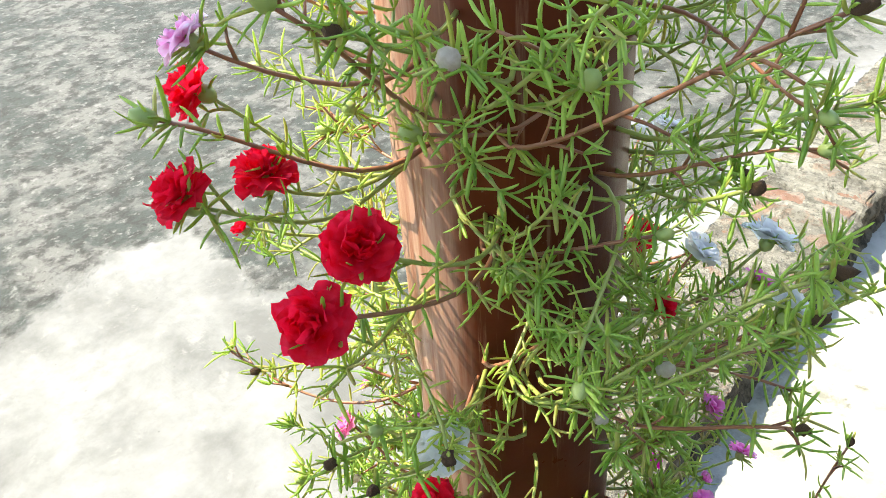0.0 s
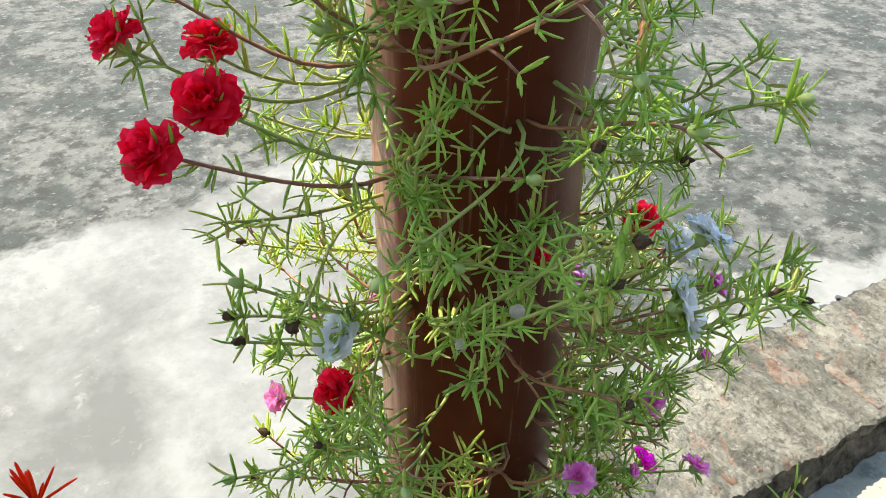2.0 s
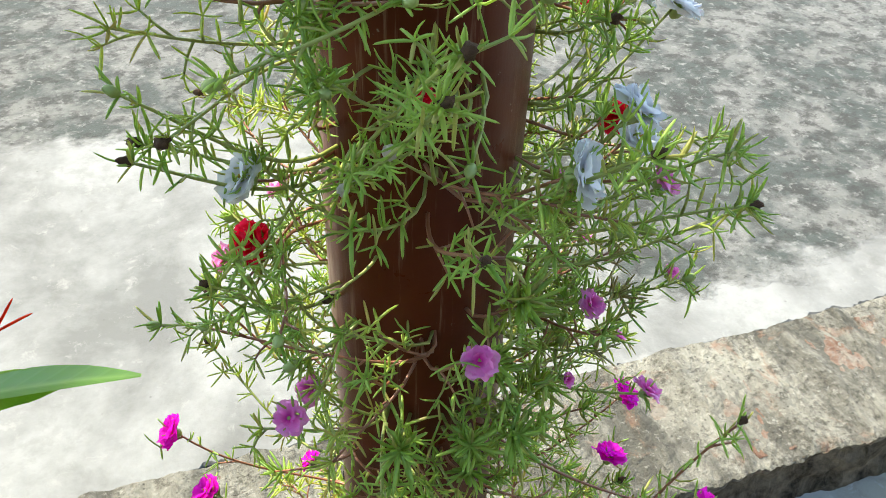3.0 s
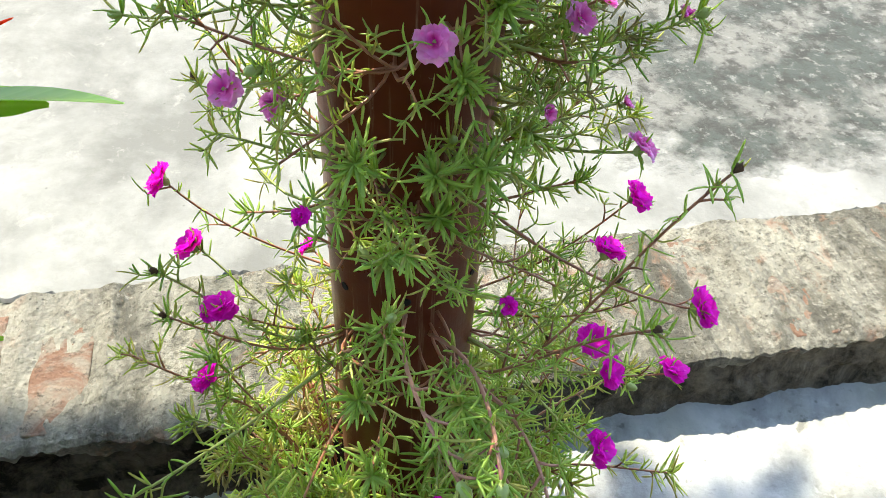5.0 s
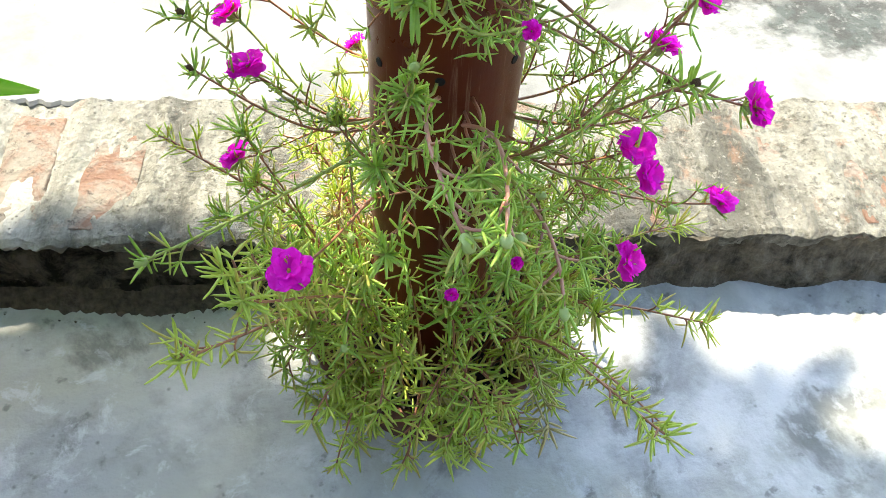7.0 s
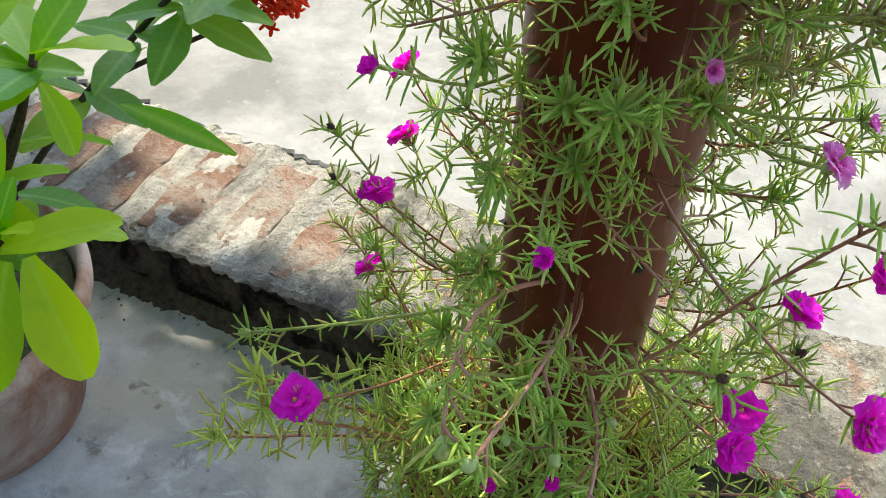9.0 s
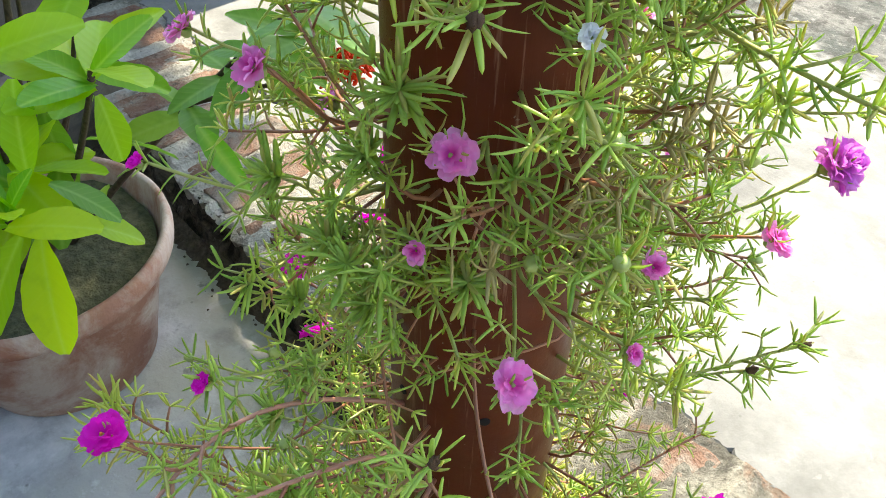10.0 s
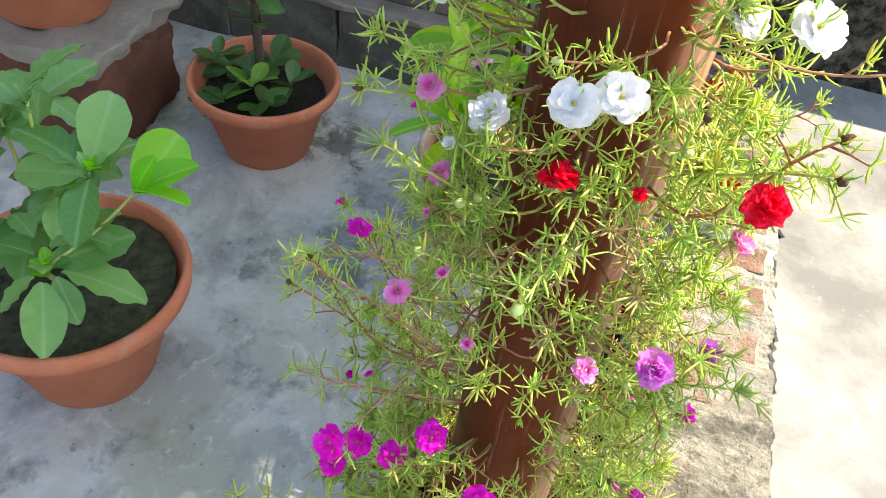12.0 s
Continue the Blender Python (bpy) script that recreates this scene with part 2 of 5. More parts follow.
def lime_material():
    """Crumbling lime and cement crust: cream and grey patches, streaks across, some brick dust, black pits."""
    m = Mat("crumbling_lime_crust", rough=0.92, spec=0.15)
    p = m.world_pos()
    across = m.node("ShaderNodeMapping")
    across.inputs["Scale"].default_value = (1.0, 0.35, 1.0)
    m.link(p, across.inputs["Vector"])
    q = across.outputs[0]
    c = m.mix(m.ramp(m.noise(17.0, 9.0, 0.70, q), [(0.36, 0.0), (0.62, 1.0)]), (0.42, 0.395, 0.33), (0.19, 0.177, 0.148))
    c = m.mix(m.ramp(m.noise(9.0, 8.0, 0.70, q, 0.4), [(0.48, 0.0), (0.58, 0.85)]), c, (0.115, 0.108, 0.09))
    c = m.mix(m.ramp(m.noise(12.0, 8.0, 0.70, p, 0.5), [(0.56, 0.0), (0.64, 0.7)]), c, (0.30, 0.175, 0.12))
    c = m.mix(m.ramp(m.noise(60.0, 7.0, 0.75, p), [(0.50, 0.0), (0.63, 0.8)]), c, (0.10, 0.092, 0.076))
    c = m.mix(m.ramp(m.noise(85.0, 5.0, 0.7, p), [(0.58, 0.0), (0.70, 0.7)]), c, (0.47, 0.445, 0.385))
    # fresher pointing between the bare bricks
    fresh = m.math("MULTIPLY", m.ramp(m.math("ADD", m.xyz(p)[0], 1.0), [(0.54, 1.0), (0.70, 0.0)]), m.ramp(m.noise(20.0, 7.0, 0.7, q), [(0.35, 0.0), (0.6, 0.8)]))
    c = m.mix(fresh, c, (0.58, 0.55, 0.48))
    c = m.mix(m.ramp(m.voronoi(90.0, p), [(0.06, 0.75), (0.2, 0.0)]), c, (0.08, 0.075, 0.062))
    m.colour(c)
    m.bump(m.math("ADD", m.noise(30.0, 9.0, 0.78, p), m.math("MULTIPLY", m.noise(140.0, 5.0, 0.7, p), 0.5)), 1.0, 0.014)
    return m.m


LIME = lime_material()


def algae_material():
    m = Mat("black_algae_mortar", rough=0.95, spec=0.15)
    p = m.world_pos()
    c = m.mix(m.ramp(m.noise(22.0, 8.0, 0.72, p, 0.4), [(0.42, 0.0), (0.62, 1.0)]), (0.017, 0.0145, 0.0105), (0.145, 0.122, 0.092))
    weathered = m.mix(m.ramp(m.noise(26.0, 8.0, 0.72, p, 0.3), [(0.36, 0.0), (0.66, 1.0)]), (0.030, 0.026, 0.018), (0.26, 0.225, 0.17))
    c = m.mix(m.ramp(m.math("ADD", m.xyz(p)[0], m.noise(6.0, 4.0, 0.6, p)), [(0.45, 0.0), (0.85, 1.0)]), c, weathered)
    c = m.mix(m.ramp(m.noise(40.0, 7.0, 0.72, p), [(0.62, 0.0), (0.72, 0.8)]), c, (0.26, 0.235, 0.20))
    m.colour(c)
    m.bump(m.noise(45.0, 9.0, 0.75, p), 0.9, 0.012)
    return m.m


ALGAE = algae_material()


def pipe_material():
    m = Mat("brown_painted_pipe", rough=0.4, spec=0.17)
    n = m.noise(9.0, 6.0, 0.65)
    st = m.node("ShaderNodeMapping")
    st.inputs["Scale"].default_value = (58.0, 58.0, 2.4)
    m.link(m.co, st.inputs["Vector"])
    streak = m.noise(3.0, 7.0, 0.7, st.outputs[0])
    c = m.mix(m.ramp(n, [(0.3, 0.0), (0.7, 1.0)]), (0.072, 0.0125, 0.0038), (0.142, 0.029, 0.0098))
    # sunlit strip painted into the colour on the sun's side, with pale peeling streaks
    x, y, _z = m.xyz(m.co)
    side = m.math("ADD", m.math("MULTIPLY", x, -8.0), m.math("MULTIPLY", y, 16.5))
    sunlit_peel = m.mix(m.ramp(streak, [(0.35, 0.0), (0.65, 1.0)]), (0.25, 0.080, 0.036), (0.56, 0.36, 0.27))
    c = m.mix(m.ramp(m.math("ADD", side, m.math("MULTIPLY", m.noise(14.0, 5.0), 0.4)), [(0.30, 0.0), (0.75, 0.9)]), c, sunlit_peel)
    c = m.mix(m.ramp(streak, [(0.58, 0.0), (0.72, 0.75)]), c, (0.34, 0.18, 0.12))
    c = m.mix(m.ramp(m.noise(150.0, 4.0, 0.7), [(0.68, 0.0), (0.75, 0.6)]), c, (0.45, 0.38, 0.32))
    m.colour(c)
    m.rough(m.ramp(m.noise(30.0, 5.0), [(0.3, 0.26), (0.7, 0.46)]))
    m.bump(m.math("ADD", streak, m.noise(120.0, 5.0)), 0.12, 0.002)
    return m.m


PIPE = pipe_material()


def clay_material(name, a, b, scum, lime=0.56):
    m = Mat(name, rough=0.82, spec=0.25)
    c = m.mix(m.ramp(m.noise(14.0, 6.0, 0.65), [(0.3, 0.0), (0.7, 1.0)]), a, b)
    c = m.mix(m.ramp(m.noise(7.0, 7.0, 0.7, None, 0.6), [(lime, 0.0), (lime + 0.16, 0.75)]), c, scum)
    c = m.mix(m.ramp(m.noise(90.0, 5.0, 0.7), [(0.62, 0.0), (0.74, 0.5)]), c, tuple(v * 0.45 for v in a))
    m.colour(c)
    m.bump(m.math("ADD", m.noise(40.0, 7.0, 0.7), m.noise(160.0, 3.0)), 0.3, 0.003)
    return m.m


CLAY = clay_material("terracotta", (0.41, 0.122, 0.062), (0.50, 0.175, 0.10), (0.50, 0.32, 0.235), 0.60)
CLAY_OLD = clay_material("limed_terracotta", (0.27, 0.11, 0.072), (0.38, 0.20, 0.14), (0.56, 0.48, 0.42), 0.44)
CLAY_DARK = clay_material("dark_terracotta", (0.10, 0.045, 0.03), (0.18, 0.08, 0.05), (0.20, 0.17, 0.14))
RED_BLOCK = clay_material("red_stained_block", (0.09, 0.032, 0.021), (0.16, 0.066, 0.045), (0.24, 0.15, 0.115), 0.6)
STONE = clay_material("flaking_stone", (0.19, 0.155, 0.13), (0.27, 0.23, 0.195), (0.11, 0.095, 0.08))


def wall_material(name, a, b, pink):
    """Grimy old brick: each piece its own tone, black scum and rubbed mortar over it."""
    m = Mat(name, rough=0.9, spec=0.2)
    p = m.world_pos()
    c = m.mix(m.ramp(m.noise(9.0, 7.0, 0.68, p), [(0.35, 0.0), (0.65, 1.0)]), a, b)
    c = m.mix(m.math("MULTIPLY", m.random(), 0.6), c, pink)
    c = m.mix(m.ramp(m.noise(7.0, 8.0, 0.7, p, 0.7), [(0.44, 0.0), (0.62, 0.6)]), c, (0.050, 0.046, 0.040))
    c = m.mix(m.ramp(m.noise(14.0, 7.0, 0.7, p, 0.5), [(0.58, 0.0), (0.70, 0.6)]), c, (0.27, 0.25, 0.225))
    m.colour(c)
    m.bump(m.noise(40.0, 8.0, 0.72, p), 0.7, 0.01)
    return m.m


WALL_BRICK = wall_material("grimy_brick", (0.13, 0.11, 0.093), (0.24, 0.20, 0.168), (0.31, 0.18, 0.14))
PLINTH = wall_material("blackened_plinth", (0.085, 0.077, 0.062), (0.17, 0.152, 0.122), (0.15, 0.128, 0.10))
WALL_MORTAR = wall_material("grimy_mortar", (0.09, 0.08, 0.07), (0.17, 0.15, 0.13), (0.15, 0.135, 0.12))


# ---- mesh helpers ----
def mesh_ob(name, verts, faces, mat, parent=None, label="", smooth=True, mats=None):
    me = bpy.data.meshes.new(name)
    me.from_pydata([tuple(v) for v in verts], [], faces)
    for mm in (mats or [mat]):
        me.materials.append(mm)
    if smooth:
        me.polygons.foreach_set("use_smooth", [True] * len(me.polygons))
    me.update()
    ob = new(name, me)
    if parent is not None:
        ob.parent = parent
    if label:
        tagged(ob, label)
    return ob


def part(name, bm, mat, parent=None, label="", smooth=False):
    me = bpy.data.meshes.new(name)
    bm.to_mesh(me)
    bm.free()
    me.materials.append(mat)
    if smooth:
        me.polygons.foreach_set("use_smooth", [True] * len(me.polygons))
    ob = new(name, me)
    if parent is not None:
        ob.parent = parent
    if label:
        tagged(ob, label)
    return ob


def lathe(profile, seg=48, wob=0.0, seed=0):
    """Verts and faces of a turned profile of (radius, z)."""
    verts, faces = [], []
    for i, (r, z) in enumerate(profile):
        for k in range(seg):
            a = 2 * math.pi * k / seg
            w = 1 + wob * noise.noise((math.cos(a) * 1.5 + seed, math.sin(a) * 1.5, z * 8))
            verts.append((r * w * math.cos(a), r * w * math.sin(a), z))
    for i in range(len(profile) - 1):
        for k in range(seg):
            a, b = i * seg + k, i * seg + (k + 1) % seg
            faces.append((a, b, b + seg, a + seg))
    return verts, faces


def slab(x0, x1, y0, y1, z0, z1, bevel=0.0, jitter=0.0, cuts=0, seed=0):
    bm = bmesh.new()
    bmesh.ops.create_cube(bm, size=1.0, matrix=Matrix.Translation(((x0 + x1) / 2, (y0 + y1) / 2, (z0 + z1) / 2)) @ Matrix.Diagonal((x1 - x0, y1 - y0, z1 - z0, 1)))
    if bevel:
        bmesh.ops.bevel(bm, geom=list(bm.edges), offset=bevel, segments=2, affect="EDGES", profile=0.6)
    if cuts:
        bmesh.ops.subdivide_edges(bm, edges=list(bm.edges), cuts=cuts, use_grid_fill=True)
    if jitter:
        for v in bm.verts:
            v.co += Vector(noise.noise_vector(v.co * 38 + Vector((seed, seed * 2, 0)))) * jitter
    return bm


def frame_of(d):
    d = Vector(d).normalized()
    s = d.cross(Vector((0, 0, 1)))
    if s.length < 1e-3:
        s = Vector((1, 0, 0))
    s.normalize()
    return s, d.cross(s).normalized() * -1, d


def bezier(p0, p1, p2, p3, n):
    out = []
    for i in range(n + 1):
        t = i / n
        out.append(p0 * (1 - t) ** 3 + p1 * (3 * t * (1 - t) ** 2) + p2 * (3 * t * t * (1 - t)) + p3 * t ** 3)
    return out


def tube(path, r0, r1, seg=5):
    verts, faces = [], []
    n = len(path)
    for i, p in enumerate(path):
        d = path[min(i + 1, n - 1)] - path[max(i - 1, 0)]
        s, u, _ = frame_of(d)
        r = r0 + (r1 - r0) * i / (n - 1)
        for k in range(seg):
            a = 2 * math.pi * k / seg
            verts.append(p + s * (r * math.cos(a)) + u * (r * math.sin(a)))
    for i in range(n - 1):
        for k in range(seg):
            a, b = i * seg + k, i * seg + (k + 1) % seg
            faces.append((a, b, b + seg, a + seg))
    faces.append(tuple(range(seg))[::-1])
    faces.append(tuple(range((n - 1) * seg, n * seg)))
    return verts, faces


def needle(verts, faces, at, d, length, w, bend):
    """Adds one fleshy, blunt needle leaf, four-sided and slightly curved."""
    s, u, d = frame_of(d)
    base = len(verts)
    for f, r in ((0.0, 0.55), (0.28, 1.0), (0.68, 0.98), (0.92, 0.66)):
        c = at + d * (length * f) + u * (bend * length * f * f)
        for sx, sy in ((1, 0), (0, 0.75), (-1, 0), (0, -0.75)):
            verts.append(c + s * (w * r * sx) + u * (w * r * sy))
    verts.append(at + d * length + u * (bend * length))
    for i in range(3):
        for k in range(4):
            a, b = base + i * 4 + k, base + i * 4 + (k + 1) % 4
            faces.append((a, b, b + 4, a + 4))
    for k in range(4):
        faces.append((base + 12 + k, base + 12 + (k + 1) % 4, base + 16))
    return verts


# ---- large structure ----
def ground_sheet():
    """One sheet to the horizon, finer near the planter."""
    bm = bmesh.new()
    bmesh.ops.create_grid(bm, x_segments=2, y_segments=2, size=400.0)
    return tagged(part("ground", bm, FLOOR_CEMENT), "grey stained cement floor of the yard", "floor", kind="structure")


ground_sheet()
LIP_Y, CRACK_Y, TOP_Z = 0.122, 0.340, 0.086


def terrace_slab():
    """Raised terrace behind the brick edging; its front edge is chipped."""
    verts, faces = [], []
    nx = 900
    x0, x1 = -1.34, 3.6
    for i in range(nx + 1):
        x = x0 + (x1 - x0) * i / nx
        chip = 0.010 * noise.noise((x * 7, 0.3, 0)) + 0.012 * noise.noise((x * 29, 1.7, 0)) + 0.008 * noise.noise((x * 83, 4.1, 0)) + 0.004 * noise.noise((x * 190, 2.1, 0))
        e = CRACK_Y + chip
        k = min(1.0, max(0.0, (0.18 - x) / 0.3)) * (0.6 + 0.8 * noise.noise((x * 6, 7.7, 0)))
        t = TOP_Z - 0.002 + 0.004 * max(0.0, k)
        for y, z in ((e + 0.003, 0.0), (e, t - 0.004), (e + 0.004, t), (e + 0.10, t + 0.001), (1.2, TOP_Z + 0.004), (9.0, TOP_Z + 0.004)):
            zz = z + (0.0015 * noise.noise((x * 25, y * 25, 2)) if z > 0.05 else 0)
            verts.append((x, y, zz))
    k = 6
    for i in range(nx):
        for j in range(k - 1):
            a = i * k + j
            faces.append((a, a + k, a + k + 1, a + 1))
    ob = mesh_ob("terrace", verts, faces, TERRACE, smooth=False)
    return tagged(ob, "raised terrace of pale skimmed and grey weathered cement", "terrace", kind="structure")


terrace_slab()



def sky_blocking_wall():
    """Plain unseen wall added behind the walker: closes the yard and blocks sky light."""
    bm = slab(-6.0, 6.0, -2.6, -2.35, 0.0, 2.5)
    return tagged(part("wall_south", bm, WALL_MORTAR), "unseen dark wall added behind the yard to block sky light", "wall", kind="structure")


sky_blocking_wall()

# ---- the tube planter ----
R = 0.055
planter = tagged(new("tube_planter"), "tall brown painted pipe planter with small drain holes", "planter")
PIPE_TOP = 1.03
_v, _f = lathe([(R, 0.01), (R, 0.2), (R, 0.6), (R, 0.9), (R, PIPE_TOP - 0.004), (R - 0.002, PIPE_TOP), (R - 0.004, PIPE_TOP), (R - 0.005, PIPE_TOP - 0.006), (R - 0.005, 0.96)], 96)
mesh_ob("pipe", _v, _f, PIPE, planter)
_v, _f = lathe([(0.0005, PIPE_TOP - 0.03), (0.03, PIPE_TOP - 0.027), (R - 0.005, PIPE_TOP - 0.031)], 40)
mesh_ob("soil_fill", _v, _f, SOIL, planter, "dark soil filling the pipe")


def drain_hole(ang, z):
    bm = bmesh.new()
    # no recess: a near-black disc carries the hole's inner shade as colour
    bmesh.ops.create_cone(bm, cap_ends=True, segments=16, radius1=0.0036, radius2=0.0030, depth=0.0012)
    ob = part("drain_hole", bm, DARK, planter, "small dark drilled hole")
    a = radians(ang)
    ob.matrix_basis = Matrix.Translation((math.cos(a) * (R + 0.0002), math.sin(a) * (R + 0.0002), z)) @ Vector((math.cos(a), math.sin(a), 0)).to_track_quat("Z", "Y").to_matrix().to_4x4()


for _a, _z in ((-148, 0.460), (-98, 0.465), (-40, 0.468), (12, 0.471), (64, 0.468), (116, 0.465), (168, 0.462)):
    drain_hole(_a, _z)

base_pot = tagged(new("base_pot"), "dark weathered clay bowl holding the foot of the pipe", "pot")
_v, _f = lathe([(0.088, 0.0), (0.094, 0.02), (0.112, 0.085), (0.120, 0.09), (0.121, 0.108), (0.114, 0.111), (0.106, 0.104), (0.103, 0.085)], 64, 0.01, 3)
mesh_ob("bowl", _v, _f, CLAY_DARK, base_pot)
_v, _f = lathe([(0.056, 0.098), (0.08, 0.1), (0.104, 0.094)], 48, 0.02, 5)
mesh_ob("soil", _v, _f, SOIL, base_pot, "dark damp soil")


# ---- moss roses ----
def flower_mesh(kind, seed):
    """A double moss-rose bloom of notched, crumpled petals, one metre across, facing +z."""
    r = random.Random(seed)
    verts, faces = [], []
    rows = {"double": ((7, 0.52, 0.08, 0.60), (7, 0.51, 0.42, 0.58), (6, 0.49, 0.78, 0.54), (6, 0.45, 1.08, 0.46), (4, 0.40, 1.38, 0.38)),
            "broad": ((6, 0.53, 0.16, 0.78), (6, 0.50, 0.46, 0.70), (4, 0.38, 0.85, 0.56)),
            "frilled": ((6, 0.52, 0.22, 0.66), (6, 0.46, 0.52, 0.58), (4, 0.32, 0.95, 0.42)),
            "open": ((8, 0.52, 0.14, 0.74), (8, 0.49, 0.34, 0.70), (6, 0.36, 0.62, 0.56)),
            "half": ((5, 0.48, 0.75, 0.60), (5, 0.42, 1.02, 0.48), (3, 0.30, 1.30, 0.34))}[kind]
    up = Vector((0, 0, 1))
    crimp = 0.45 if kind == "open" else 1.0
    for li, (n, length, lift, width) in enumerate(rows):
        off = r.random() * 6
        for k in range(n):
            a = off + 2 * math.pi * (k + r.uniform(-0.28, 0.28)) / n
            ln, lf, wd = length * r.uniform(0.78, 1.10), lift + r.uniform(-0.16, 0.16), width * r.uniform(0.8, 1.2)
            rad, tan = Vector((math.cos(a), math.sin(a), 0)), Vector((-math.sin(a), math.cos(a), 0))
            tan = (tan + up * r.uniform(-0.2, 0.2)).normalized()
            out, nor = rad * math.cos(lf) + up * math.sin(lf), up * math.cos(lf) - rad * math.sin(lf)
            base, nu, nv, ph, ph2 = len(verts), 7, 11, r.random() * 9, r.random() * 9
            tooth = [r.uniform(-0.075, 0.05) for _ in range(nv)]
            curl = r.uniform(-0.28, 0.0) if li < 3 else r.uniform(-0.1, 0.25)
            for i in range(nu):
                u = i / (nu - 1)
                for j in range(nv):
                    v = j / (nv - 1) * 2 - 1
                    w = wd * 0.5 * (0.16 + 2.0 * u - 1.14 * u * u)
                    edge = 1.0 - 0.22 * v ** 4 - 0.13 * crimp * math.exp(-(v / 0.24) ** 2) + (0.035 * math.sin(v * 9 + ph) + tooth[j]) * crimp * u * u
                    h = 0.20 * v * v * wd * u + curl * ln * u ** 3 + (0.040 * math.sin(v * 6.5 + ph) + 0.018 * math.sin(v * 13 + ph2)) * crimp * u * u
                    verts.append(out * (ln * u * edge) + tan * (w * v) + nor * h + rad * 0.02 + up * (li * 0.028))
            for i in range(nu - 1):
                for j in range(nv - 1):
                    q = base + i * nv + j
                    faces.append((q, q + nv, q + nv + 1, q + 1))
    return verts, faces


def blob(rx, rz, seed=0, rough=0.0, n=8, m=6):
    verts, faces = [], []
    for i in range(m + 1):
        th = math.pi * i / m
        for k in range(n):
            a = 2 * math.pi * k / n
            v = Vector((rx * math.sin(th) * math.cos(a), rx * math.sin(th) * math.sin(a), -rz * math.cos(th)))
            verts.append(v * (1 + rough * noise.noise(v * (2.2 / rx) + Vector((seed, 0, 0)))))
    for i in range(m):
        for k in range(n):
            a, b = i * n + k, i * n + (k + 1) % n
            faces.append((a, b, b + n, a + n))
    return verts, faces


FLOWER_MESHES = {}


def shared(name, key, make, mats):
    if key not in FLOWER_MESHES:
        v, f = make()
        me = bpy.data.meshes.new(name)
        me.from_pydata([tuple(p) for p in v], [], f)
        me.materials.append(mats)
        me.polygons.foreach_set("use_smooth", [True] * len(me.polygons))
        FLOWER_MESHES[key] = me
    return FLOWER_MESHES[key]


def facing(at, d, size, spin=0.0):
    return Matrix.Translation(at) @ Vector(d).to_track_quat("Z", "Y").to_matrix().to_4x4() @ Matrix.Rotation(spin, 4, "Z") @ Matrix.Diagonal((size, size, size, 1))


def add_flower(plant, at, d, colour, size, r):
    kind = {"white": "open", "lilac": "frilled", "blush": "frilled", "pink": "frilled", "magenta": "broad"}.get(colour, "double")
    if size < 0.0145:
        kind = "half"
    s = r.randrange(5)
    ob = new("flower", shared("flower", (kind, colour, s), lambda: flower_mesh(kind, s * 7 + len(colour)), PETAL[colour]))
    ob.parent = plant
    ob.matrix_basis = facing(at, d, size, r.random() * 6)
    tagged(ob, {"red": "deep red double bloom", "white": "white ruffled bloom", "lilac": "lilac pink double bloom", "violet": "full violet-pink double bloom", "magenta": "vivid magenta bloom", "pink": "pink bloom", "blush": "white and pink two-tone bloom", "cream": "faded cream bloom"}[colour])
    cal = new("calyx", shared("calyx", ("calyx",), lambda: blob(0.16, 0.20, 2, 0.2), BUD_GREEN))
    cal.parent = ob
    cal.matrix_basis = Matrix.Translation((0, 0, -0.10))
    if kind in ("open", "broad"):
        eye = new("stamens", shared("stamens", ("eye",), lambda: blob(0.04, 0.06, 5, 0.5), YELLOW))
        eye.parent = ob
        eye.matrix_basis = Matrix.Translation((0, 0, 0.12))
    return ob


def add_bud(plant, at, d, kind, r):
    key = {"green": BUD_GREEN, "plump": BUD_GREEN, "dried": DRIED, "cream": PETAL["cream"], "magenta": PETAL["magenta"]}[kind]
    s = r.randrange(3)
    ob = new("bud", shared("bud", ("bud", kind, s), lambda: blob(0.5, 0.72, s * 3, 0.9 if kind == "dried" else 0.25, 8, 7), key))
    ob.parent = plant
    ob.matrix_basis = facing(at, d, {"green": 0.0062, "plump": 0.0068, "dried": 0.0046, "cream": 0.0062, "magenta": 0.006}[kind] * r.uniform(0.8, 1.2), r.random() * 6)
    tagged(ob, {"green": "small green bud", "plump": "plump green bud", "dried": "dried blackish seed head", "cream": "withered cream flower", "magenta": "closed magenta bud"}[kind])


def star(lv, lf, at, d, n, leaf_len, r, wide=0.062, spread=1.0):
    """A whorl of leaves round a shoot's end."""
    s, u, d = frame_of(d)
    a0 = r.random() * 6
    for k in range(n):
        a = a0 + 2 * math.pi * k / n + r.uniform(-0.3, 0.3)
        needle(lv, lf, at, (s * math.cos(a) + u * math.sin(a)) * spread + d * r.uniform(0.0, 1.5), leaf_len * r.uniform(0.55, 1.35), leaf_len * wide * r.uniform(0.85, 1.2), r.uniform(-0.55, 0.75))


